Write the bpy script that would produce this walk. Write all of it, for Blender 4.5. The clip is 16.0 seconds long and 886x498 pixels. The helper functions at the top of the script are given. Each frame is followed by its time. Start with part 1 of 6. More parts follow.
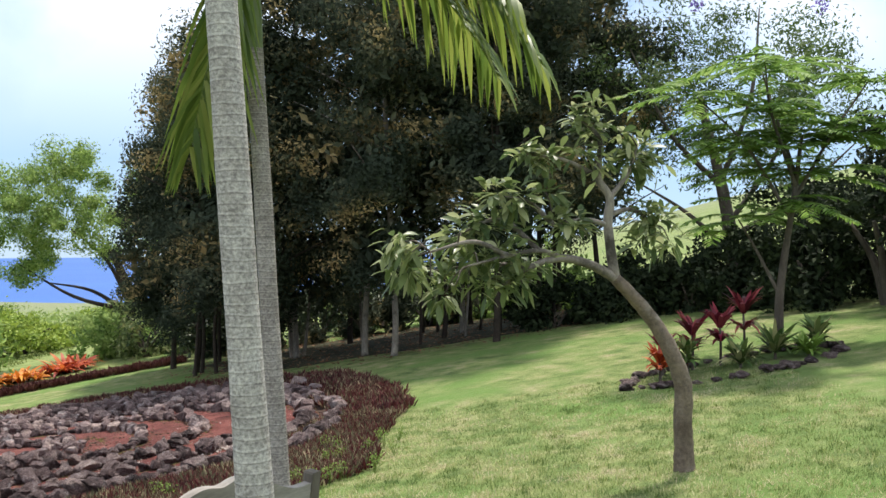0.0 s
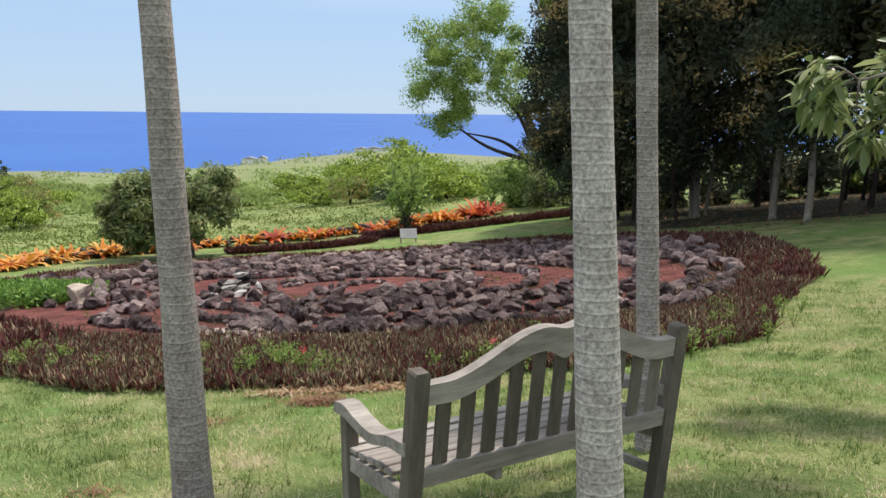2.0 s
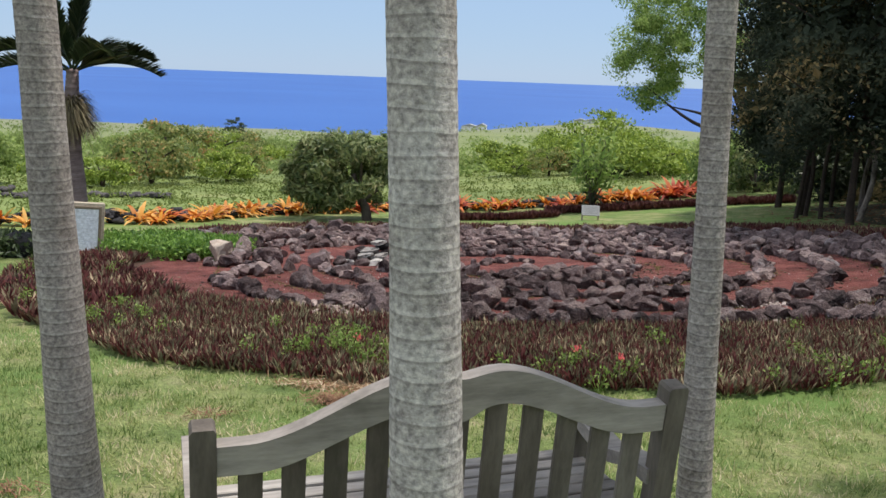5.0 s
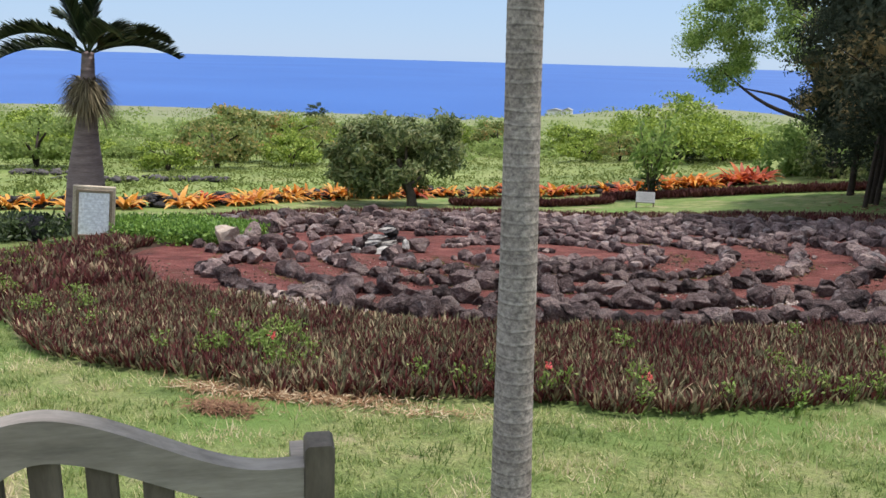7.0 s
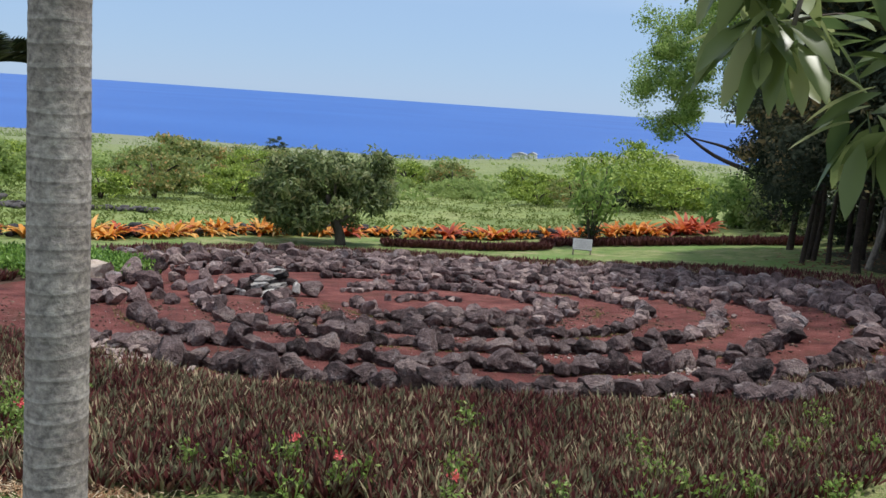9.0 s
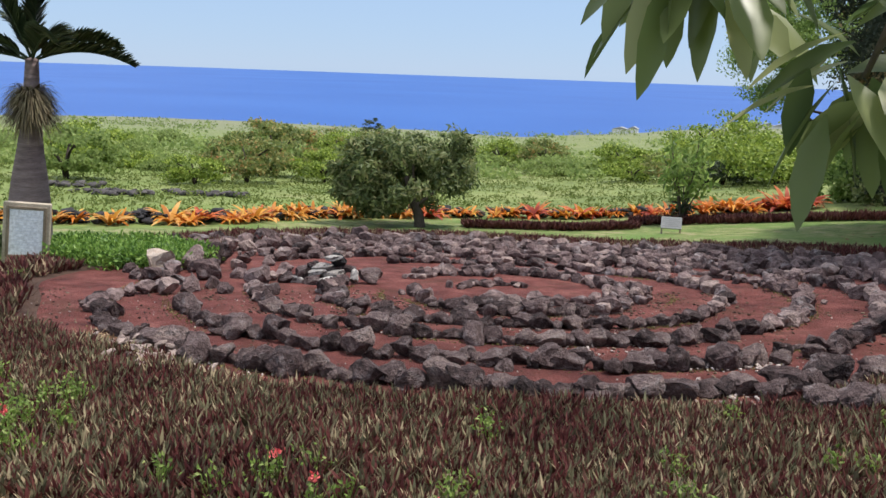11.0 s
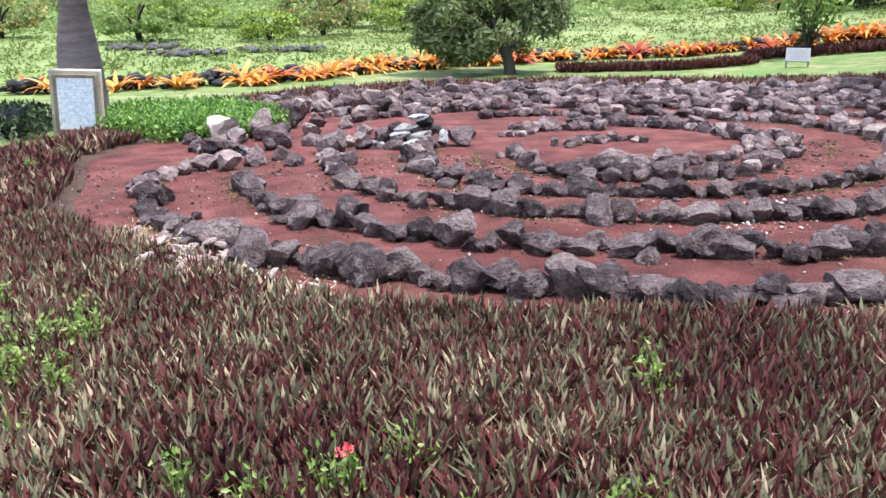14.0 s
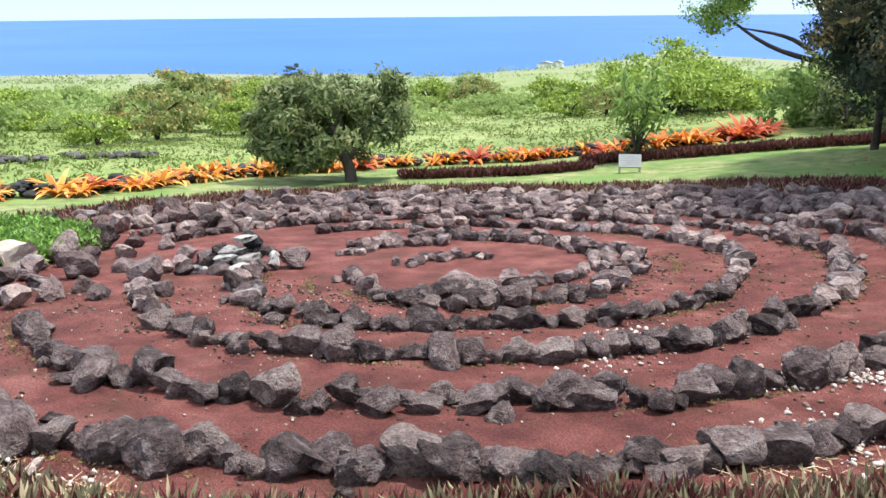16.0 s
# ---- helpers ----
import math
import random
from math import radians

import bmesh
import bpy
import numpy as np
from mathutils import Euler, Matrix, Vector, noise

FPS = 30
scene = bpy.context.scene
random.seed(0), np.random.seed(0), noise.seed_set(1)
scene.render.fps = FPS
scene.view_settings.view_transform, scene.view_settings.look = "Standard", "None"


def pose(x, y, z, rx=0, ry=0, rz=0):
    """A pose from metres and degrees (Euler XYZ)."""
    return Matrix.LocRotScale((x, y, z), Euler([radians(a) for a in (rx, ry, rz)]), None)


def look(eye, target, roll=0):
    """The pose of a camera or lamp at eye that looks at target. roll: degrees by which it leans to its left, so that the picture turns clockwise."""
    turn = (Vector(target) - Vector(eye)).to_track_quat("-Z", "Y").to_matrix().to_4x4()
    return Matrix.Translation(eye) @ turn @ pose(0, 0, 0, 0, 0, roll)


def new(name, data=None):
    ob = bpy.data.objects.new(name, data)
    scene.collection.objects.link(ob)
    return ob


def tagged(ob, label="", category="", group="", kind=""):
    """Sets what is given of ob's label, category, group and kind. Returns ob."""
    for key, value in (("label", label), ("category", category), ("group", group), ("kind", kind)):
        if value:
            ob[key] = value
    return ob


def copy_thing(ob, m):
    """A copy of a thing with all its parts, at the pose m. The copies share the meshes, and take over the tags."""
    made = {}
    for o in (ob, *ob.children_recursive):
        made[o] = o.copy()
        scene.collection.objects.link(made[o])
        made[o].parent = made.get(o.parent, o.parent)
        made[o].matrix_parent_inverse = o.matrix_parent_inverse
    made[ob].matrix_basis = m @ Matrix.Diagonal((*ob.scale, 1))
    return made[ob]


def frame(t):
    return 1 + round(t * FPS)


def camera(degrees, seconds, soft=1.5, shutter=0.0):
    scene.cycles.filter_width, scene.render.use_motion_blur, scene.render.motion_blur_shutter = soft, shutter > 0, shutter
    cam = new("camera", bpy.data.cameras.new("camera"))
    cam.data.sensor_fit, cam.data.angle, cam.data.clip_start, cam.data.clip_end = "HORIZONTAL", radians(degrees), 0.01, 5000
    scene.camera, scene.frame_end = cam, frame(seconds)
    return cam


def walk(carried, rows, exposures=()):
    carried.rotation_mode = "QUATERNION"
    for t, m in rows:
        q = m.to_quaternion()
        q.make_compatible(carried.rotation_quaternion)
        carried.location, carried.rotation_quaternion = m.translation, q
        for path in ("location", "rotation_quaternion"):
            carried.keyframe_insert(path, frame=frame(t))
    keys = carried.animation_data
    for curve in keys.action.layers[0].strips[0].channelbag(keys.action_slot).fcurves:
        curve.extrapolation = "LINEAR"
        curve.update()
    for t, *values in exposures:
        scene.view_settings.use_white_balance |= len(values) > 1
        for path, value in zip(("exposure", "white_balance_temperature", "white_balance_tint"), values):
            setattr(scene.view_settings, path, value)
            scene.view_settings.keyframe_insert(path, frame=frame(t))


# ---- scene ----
cam = camera(54.3, 16.0)
METRES, EYE, TILT, LEAN, TURN = 8.8, 1.65, -4.45, -4.60, 0.0
ROWS = [
    (0.0, 0.0, 0.0, 0.0, 0.39, 4.41, 5.07),
    (0.5, -0.0087, 0.0234, -0.0061, 12.94, 2.12, 4.68),
    (1.0, 0.002, 0.0466, -0.0115, 20.84, -0.31, 2.37),
    (1.5, 0.0075, 0.062, -0.0139, 23.69, -2.19, 1.47),
    (2.0, 0.0014, 0.0838, -0.0193, 26.75, -3.24, 1.64),
    (2.5, 0.0028, 0.1065, -0.0206, 30.96, -3.73, 2.06),
    (3.0, 0.0182, 0.1411, -0.0194, 34.16, -4.32, 0.34),
    (3.5, 0.0276, 0.1647, -0.0169, 35.79, -4.65, -0.4),
    (6.0, 0.0536, 0.3301, -0.0163, 44.46, -6.03, -1.35),
    (6.5, 0.0687, 0.3627, -0.0156, 45.76, -6.54, -1.04),
    (7.0, 0.0844, 0.41, -0.0137, 46.72, -6.29, -1.65),
    (7.5, 0.0787, 0.4502, -0.0115, 44.96, -4.02, -2.44),
    (8.0, 0.0731, 0.4866, -0.0106, 43.74, -2.73, -3.34),
    (8.5, 0.074, 0.5341, -0.0134, 43.54, -3.25, -3.79),
    (11.0, 0.0705, 0.6641, -0.0011, 51.04, -5.36, -2.54),
    (11.5, 0.0408, 0.6777, -0.004, 51.47, -7.15, -2.11),
    (12.0, 0.0112, 0.6935, -0.0063, 51.58, -9.79, 0.09),
    (12.5, -0.0149, 0.7144, -0.009, 53.9, -11.99, 0.37),
    (13.0, -0.0399, 0.7318, -0.0104, 55.54, -13.86, -0.19),
    (13.5, -0.0678, 0.7469, -0.0123, 56.14, -14.76, 0.55),
    (14.0, -0.0982, 0.7693, -0.0121, 56.3, -15.42, 0.69),
    (14.5, -0.1286, 0.7956, -0.0119, 56.49, -15.74, -0.55),
    (15.0, -0.1561, 0.8149, -0.0129, 53.55, -15.07, 0.1),
    (15.5, -0.167, 0.8298, -0.0079, 48.85, -13.31, 0.47),
    (16.0, -0.1679, 0.8417, 0.0016, 46.23, -9.04, 0.42),
]
EXPOSURES = [(0.0, 1.0, 6500, 10), (0.5, 0.9, 6400, 10), (1.0, 0.7, 6400, 10), (2.0, 0.74, 6550, 12), (3.0, 0.78, 6550, 12), (6.0, 0.5, 6350, 13), (6.5, 0.7, 6350, 13), (7.5, 0.72, 6450, 14), (8.5, 0.5, 6150, 12), (11.0, 0.66, 6350, 14), (12.0, 1.0, 6600, 15), (13.5, 1.48, 5950, 16), (14.5, 1.62, 5600, 14), (15.5, 1.5, 5550, 10), (16.0, 1.45, 6150, 9)]
walk(cam, [(t, pose(0, 0, EYE, TILT, LEAN, TURN) @ pose(METRES * x, METRES * y, METRES * z, 90 + pitch, roll, yaw)) for t, x, y, z, yaw, pitch, roll in ROWS], EXPOSURES)

# ---- daylight ----
SUN_ELEVATION, SUN_AZIMUTH = 68.0, 68.0  # azimuth: degrees from +x towards +y
world = bpy.data.worlds.new("sky")
scene.world = world
world.use_nodes = True
wn, wl = world.node_tree.nodes, world.node_tree.links
sky = wn.new("ShaderNodeTexSky")
sky.sky_type, sky.sun_disc = "NISHITA", False
sky.sun_elevation, sky.sun_rotation = radians(SUN_ELEVATION), radians(90 - SUN_AZIMUTH)
sky.air_density, sky.dust_density, sky.ozone_density = 1.0, 0.0, 3.0
tint = wn.new("ShaderNodeMix")
tint.data_type, tint.blend_type = "RGBA", "MULTIPLY"
tint.inputs[0].default_value, tint.inputs[7].default_value = 1.0, (0.86, 0.95, 1.12, 1)
wl.new(sky.outputs[0], tint.inputs[6])
haze = wn.new("ShaderNodeMix")  # the pale veil of sea air
haze.data_type = "RGBA"
haze.inputs[0].default_value, haze.inputs[7].default_value = 0.86, (2.35, 3.3, 4.5, 1)
wl.new(tint.outputs[2], haze.inputs[6])
way = wn.new("ShaderNodeTexCoord")
puffs = wn.new("ShaderNodeTexNoise")  # bright cloud overhead and uphill, thinning out towards the sea's horizon
puffs.inputs["Scale"].default_value, puffs.inputs["Detail"].default_value = 2.6, 7
wl.new(way.outputs["Generated"], puffs.inputs["Vector"])
edge = wn.new("ShaderNodeMapRange")
edge.inputs[1].default_value, edge.inputs[2].default_value = 0.42, 0.60
wl.new(puffs.outputs[0], edge.inputs[0])
high = wn.new("ShaderNodeSeparateXYZ")
wl.new(way.outputs["Generated"], high.inputs[0])
rise = wn.new("ShaderNodeMapRange")
rise.inputs[1].default_value, rise.inputs[2].default_value = 0.10, 0.42
wl.new(high.outputs[2], rise.inputs[0])
cover = wn.new("ShaderNodeMath")
cover.operation = "MULTIPLY"
wl.new(edge.outputs[0], cover.inputs[0]), wl.new(rise.outputs[0], cover.inputs[1])
clouds = wn.new("ShaderNodeMix")
clouds.data_type = "RGBA"
clouds.inputs[7].default_value = (8.2, 8.3, 8.4, 1)
wl.new(cover.outputs[0], clouds.inputs[0]), wl.new(haze.outputs[2], clouds.inputs[6])
wl.new(clouds.outputs[2], wn["Background"].inputs[0])
wn["Background"].inputs[1].default_value = 0.11
sun = new("sun", bpy.data.lights.new("sun", "SUN"))
sun.data.energy, sun.data.angle, sun.data.color = 3.0, radians(5.0), (1.0, 0.94, 0.85)
a, e = radians(SUN_AZIMUTH), radians(SUN_ELEVATION)
sun.matrix_world = look((0, 0, 0), (-math.cos(a) * math.cos(e), -math.sin(a) * math.cos(e), -math.sin(e)))

# ---- materials ----
rng = np.random.default_rng(11)


def material(name):
    m = bpy.data.materials.new(name)
    m.use_nodes = True
    return m, m.node_tree.nodes, m.node_tree.links, m.node_tree.nodes["Principled BSDF"]


def ramp(nodes, stops):
    r = nodes.new("ShaderNodeValToRGB")
    el = r.color_ramp.elements
    while len(el) < len(stops):
        el.new(0.5)
    for k, (p, c) in zip(el, stops):
        k.position, k.color = p, (*c, 1)
    return r


def noise_node(nodes, links, coord, scale, detail=5.0, rough=0.6, stretch=None):
    n = nodes.new("ShaderNodeTexNoise")
    n.inputs["Scale"].default_value, n.inputs["Detail"].default_value, n.inputs["Roughness"].default_value = scale, detail, rough
    if stretch:
        m = nodes.new("ShaderNodeMapping")
        m.inputs["Scale"].default_value = stretch
        links.new(coord, m.inputs[0])
        coord = m.outputs[0]
    links.new(coord, n.inputs["Vector"])
    return n


def mixed(nodes, links, fac, a, b, blend="MIX"):
    m = nodes.new("ShaderNodeMix")
    m.data_type, m.blend_type = "RGBA", blend
    for socket, v in ((m.inputs[0], fac), (m.inputs[6], a), (m.inputs[7], b)):
        if isinstance(v, (int, float)):
            socket.default_value = v
        elif isinstance(v, tuple):
            socket.default_value = (*v, 1)
        else:
            links.new(v, socket)
    return m.outputs[2]


def bumped(nodes, links, p, height, strength, distance):
    b = nodes.new("ShaderNodeBump")
    b.inputs["Strength"].default_value, b.inputs["Distance"].default_value = strength, distance
    links.new(height, b.inputs["Height"])
    links.new(b.outputs[0], p.inputs["Normal"])


def surface(name, stops, scale, fine=0.0, rough=0.85, bump=0.4, distance=0.02, second=None, stretch=None, use_random=0.0, spec=0.3, joined_pieces=False, pits=0.0, depth=(0.55, 1.25)):
    """A rough two-scale surface: broad colours by a ramp, fine grain darkening, relief."""
    m, n, l, p = material(name)
    co = n.new("ShaderNodeTexCoord").outputs["Object"]
    broad = noise_node(n, l, co, scale, 6, 0.6, stretch)
    fac = broad.outputs[0]
    if use_random:
        info = n.new("ShaderNodeNewGeometry") if joined_pieces else n.new("ShaderNodeObjectInfo")
        mm = n.new("ShaderNodeMath")
        mm.operation = "MULTIPLY_ADD"
        mm.inputs[1].default_value, mm.inputs[2].default_value = use_random, -use_random / 2
        l.new(info.outputs["Random Per Island" if joined_pieces else "Random"], mm.inputs[0])
        ad = n.new("ShaderNodeMath")
        l.new(fac, ad.inputs[0]), l.new(mm.outputs[0], ad.inputs[1])
        fac = ad.outputs[0]
    col = ramp(n, stops)
    l.new(fac, col.inputs[0])
    out = col.outputs[0]
    grain = noise_node(n, l, co, fine or scale * 14, 4, 0.7, stretch)
    shade = ramp(n, [(0.3, (depth[0],) * 3), (0.7, (depth[1],) * 3)])
    l.new(grain.outputs[0], shade.inputs[0])
    out = mixed(n, l, 0.8, out, shade.outputs[0], "MULTIPLY")
    if second:
        colour, scale2, lo, hi = second
        spots = noise_node(n, l, co, scale2, 5, 0.65)
        mask = ramp(n, [(lo, (0, 0, 0)), (hi, (1, 1, 1))])
        l.new(spots.outputs[0], mask.inputs[0])
        out = mixed(n, l, mask.outputs[0], out, colour)
    height = grain.outputs[0]
    if pits:  # gas holes of many sizes, the shade inside them put into the colour
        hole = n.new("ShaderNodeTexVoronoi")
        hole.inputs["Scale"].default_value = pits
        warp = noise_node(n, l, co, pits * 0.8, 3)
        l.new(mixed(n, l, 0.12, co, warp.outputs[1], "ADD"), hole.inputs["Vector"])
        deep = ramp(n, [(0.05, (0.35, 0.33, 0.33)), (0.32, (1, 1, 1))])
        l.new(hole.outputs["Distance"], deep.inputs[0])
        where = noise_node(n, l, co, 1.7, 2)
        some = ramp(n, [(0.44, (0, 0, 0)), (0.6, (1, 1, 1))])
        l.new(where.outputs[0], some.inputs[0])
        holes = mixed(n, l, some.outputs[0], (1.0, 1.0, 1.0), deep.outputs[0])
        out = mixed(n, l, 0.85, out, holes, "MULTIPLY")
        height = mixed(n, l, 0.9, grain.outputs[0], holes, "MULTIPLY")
    l.new(out, p.inputs["Base Color"])
    p.inputs["Roughness"].default_value = rough
    p.inputs["Specular IOR Level"].default_value = spec
    bumped(n, l, p, height, bump, distance)
    return m


def distance_haze(m, pale, near, far):
    """Puts distance haze into a plant or grass colour, paler downslope to the shore."""
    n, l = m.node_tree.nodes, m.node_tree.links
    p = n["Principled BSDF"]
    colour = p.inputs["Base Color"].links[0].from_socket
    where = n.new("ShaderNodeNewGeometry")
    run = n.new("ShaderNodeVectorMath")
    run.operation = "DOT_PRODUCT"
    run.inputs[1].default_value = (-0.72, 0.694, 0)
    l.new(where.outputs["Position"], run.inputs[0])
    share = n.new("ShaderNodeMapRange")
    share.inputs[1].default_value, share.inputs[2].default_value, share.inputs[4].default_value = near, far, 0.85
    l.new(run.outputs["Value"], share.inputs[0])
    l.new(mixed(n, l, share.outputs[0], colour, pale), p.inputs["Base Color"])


def leaf_material(name, stops, rough=0.5, through_light=0.3, patch=None, spec=0.35, by_object=False, own=1.0):
    """Leaves: a colour of its own for each leaf, light passing through."""
    m, n, l, p = material(name)
    isl = n.new("ShaderNodeObjectInfo").outputs["Random"] if by_object else n.new("ShaderNodeNewGeometry").outputs["Random Per Island"]
    col = ramp(n, stops)
    if patch:
        co = n.new("ShaderNodeTexCoord").outputs["Object"]
        spots = noise_node(n, l, co, patch[0], 1)
        ma = n.new("ShaderNodeMath")
        ma.operation = "MULTIPLY_ADD"
        ma.inputs[1].default_value, ma.inputs[2].default_value = patch[1], -patch[1] / 2
        l.new(spots.outputs[0], ma.inputs[0])
        ad = n.new("ShaderNodeMath")
        ad.operation = "MULTIPLY_ADD"
        ad.inputs[1].default_value = own
        l.new(isl, ad.inputs[0]), l.new(ma.outputs[0], ad.inputs[2])
        isl = ad.outputs[0]
    l.new(isl, col.inputs[0])
    l.new(col.outputs[0], p.inputs["Base Color"])
    p.inputs["Roughness"].default_value = rough
    p.inputs["Specular IOR Level"].default_value = spec
    if through_light:
        tr = n.new("ShaderNodeBsdfTranslucent")
        mx = n.new("ShaderNodeMixShader")
        mx.inputs[0].default_value = through_light
        l.new(col.outputs[0], tr.inputs[0])
        l.new(p.outputs[0], mx.inputs[1]), l.new(tr.outputs[0], mx.inputs[2])
        l.new(mx.outputs[0], n["Material Output"].inputs[0])
    return m


MAT = {}
MAT["lawn"] = surface("lawn_turf", [(0.3, (0.095, 0.145, 0.038)), (0.45, (0.18, 0.235, 0.07)), (0.56, (0.27, 0.295, 0.112)), (0.7, (0.38, 0.325, 0.19))], 2.1, 30, 0.95, 0.9, 0.06, ((0.14, 0.228, 0.053), 0.45, 0.46, 0.62), depth=(0.45, 1.35))
MAT["field"] = surface("field_grass", [(0.3, (0.115, 0.155, 0.044)), (0.44, (0.16, 0.205, 0.06)), (0.56, (0.205, 0.245, 0.078)), (0.68, (0.23, 0.25, 0.095)), (0.8, (0.21, 0.19, 0.10))], 0.22, 1.6, 0.95, 0.8, 0.25, ((0.15, 0.21, 0.05), 0.03, 0.5, 0.65))
MAT["dirt"] = surface("red_dirt", [(0.32, (0.11, 0.030, 0.026)), (0.5, (0.22, 0.066, 0.054)), (0.68, (0.33, 0.122, 0.10))], 2.2, 75, 0.97, 1.0, 0.05, ((0.13, 0.052, 0.034), 1.7, 0.52, 0.70), depth=(0.25, 1.55))
MAT["mulch"] = surface("mulch", [(0.3, (0.03, 0.016, 0.012)), (0.6, (0.08, 0.045, 0.03))], 3, 30, 0.95, 0.6, 0.03)
# leaf mould darkened to carry the grove's shade
MAT["shaded_leaf_mould"] = surface("shaded_leaf_mould", [(0.3, (0.022, 0.022, 0.012)), (0.5, (0.05, 0.05, 0.022)), (0.7, (0.075, 0.055, 0.032))], 1.2, 22, 0.95, 0.7, 0.03)
ROCK = ([(0.22, (0.032, 0.021, 0.02)), (0.42, (0.12, 0.08, 0.077)), (0.6, (0.24, 0.172, 0.163)), (0.85, (0.45, 0.345, 0.30))], 2.2, 13, 0.95, 1.0, 0.10, ((0.36, 0.318, 0.312), 2.6, 0.55, 0.72))
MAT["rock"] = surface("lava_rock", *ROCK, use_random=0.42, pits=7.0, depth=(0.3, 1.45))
MAT["rock_joined"] = surface("lava_rock_heap", *ROCK, use_random=0.4, joined_pieces=True, depth=(0.3, 1.4))
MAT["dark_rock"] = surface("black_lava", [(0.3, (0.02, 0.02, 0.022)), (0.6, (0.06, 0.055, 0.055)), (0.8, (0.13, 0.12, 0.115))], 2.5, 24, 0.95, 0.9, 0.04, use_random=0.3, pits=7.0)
MAT["white_rock"] = surface("pale_rock", [(0.35, (0.36, 0.33, 0.30)), (0.55, (0.54, 0.51, 0.47)), (0.75, (0.68, 0.65, 0.60))], 3, 26, 0.9, 0.6, 0.03, ((0.10, 0.09, 0.085), 2.2, 0.53, 0.60), use_random=0.25, depth=(0.35, 1.3))
MAT["coral_piece"] = surface("bleached_coral", [(0.3, (0.24, 0.17, 0.14)), (0.6, (0.44, 0.35, 0.31))], 8, 60, 0.9, 0.5, 0.01)
MAT["crumbs"] = surface("lava_crumbs", [(0.3, (0.05, 0.028, 0.022)), (0.55, (0.11, 0.07, 0.05)), (0.75, (0.22, 0.16, 0.11))], 5, 40, 0.95, 0.5, 0.01, use_random=0.6, joined_pieces=True)
MAT["outcrop"] = surface("weathered_lava", [(0.3, (0.05, 0.045, 0.045)), (0.6, (0.11, 0.10, 0.095)), (0.8, (0.2, 0.18, 0.16))], 2.5, 14, 0.95, 0.9, 0.04)
MAT["cream_rock"] = surface("cream_boulder", [(0.3, (0.34, 0.26, 0.20)), (0.55, (0.48, 0.40, 0.33)), (0.75, (0.56, 0.49, 0.42))], 3, 30, 0.9, 0.4, 0.012)
MAT["coral"] = surface("coral_rubble", [(0.3, (0.40, 0.32, 0.28)), (0.6, (0.60, 0.51, 0.46))], 8, 60, 0.9, 0.5, 0.01)
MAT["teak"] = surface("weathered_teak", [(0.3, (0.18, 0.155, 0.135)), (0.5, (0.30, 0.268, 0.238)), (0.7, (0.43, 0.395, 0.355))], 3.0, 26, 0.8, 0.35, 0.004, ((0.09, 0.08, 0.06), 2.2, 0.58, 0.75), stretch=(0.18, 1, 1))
# same teak with upright grain, darkened for the sides turned from the sun
MAT["teak_upright_shaded"] = surface("weathered_teak_upright_shaded", [(0.3, (0.07, 0.056, 0.045)), (0.5, (0.125, 0.105, 0.086)), (0.7, (0.21, 0.185, 0.155))], 3.0, 26, 0.8, 0.35, 0.004, ((0.07, 0.065, 0.045), 2.2, 0.56, 0.75), stretch=(1, 1, 0.18))
MAT["bark"] = surface("bark", [(0.3, (0.06, 0.045, 0.035)), (0.6, (0.14, 0.115, 0.095))], 2.5, 22, 0.9, 0.7, 0.02, stretch=(1, 1, 0.35))
MAT["tan_bark"] = surface("tan_bark", [(0.3, (0.11, 0.08, 0.06)), (0.6, (0.22, 0.17, 0.13))], 3.5, 30, 0.9, 0.8, 0.015, ((0.28, 0.24, 0.2), 4.0, 0.58, 0.72))
MAT["bottle_bark"] = surface("bottle_palm_bark", [(0.3, (0.13, 0.095, 0.092)), (0.6, (0.24, 0.185, 0.175))], 3, 30, 0.9, 0.5, 0.01, stretch=(0.3, 0.3, 3))
MAT["pale_bark"] = surface("pale_bark", [(0.3, (0.16, 0.13, 0.11)), (0.6, (0.30, 0.26, 0.22))], 2.5, 22, 0.9, 0.7, 0.02, ((0.07, 0.06, 0.05), 2.0, 0.5, 0.62), stretch=(1, 1, 0.4))
MAT["dark_bark"] = surface("dark_bark", [(0.3, (0.025, 0.018, 0.015)), (0.6, (0.06, 0.045, 0.035))], 2.5, 22, 0.95, 0.7, 0.02)
MAT["concrete"] = surface("post_wood", [(0.3, (0.36, 0.30, 0.22)), (0.6, (0.50, 0.43, 0.33))], 5, 40, 0.85, 0.3, 0.005)
MAT["frame_wood"] = surface("sign_moulding", [(0.3, (0.16, 0.12, 0.08)), (0.6, (0.25, 0.20, 0.14))], 5, 40, 0.7, 0.3, 0.004)
MAT["board"] = surface("sign_board", [(0.3, (0.80, 0.82, 0.86)), (0.7, (0.85, 0.87, 0.90))], 2, 20, 0.4, 0.05, 0.002)
MAT["ink"] = surface("faded_ink", [(0.3, (0.68, 0.72, 0.80)), (0.7, (0.74, 0.78, 0.86))], 9, 60, 0.6, 0.05, 0.001)
MAT["faint_ink"] = surface("weathered_lettering", [(0.3, (0.20, 0.205, 0.205)), (0.7, (0.26, 0.265, 0.26))], 9, 60, 0.6, 0.05, 0.001)
MAT["slate"] = surface("pale_plaque", [(0.3, (0.27, 0.275, 0.275)), (0.7, (0.35, 0.355, 0.35))], 5, 60, 0.6, 0.2, 0.003)
MAT["hull"] = surface("white_paint", [(0.3, (0.7, 0.7, 0.7)), (0.7, (0.8, 0.8, 0.8))], 1, 6, 0.6, 0.05, 0.002)
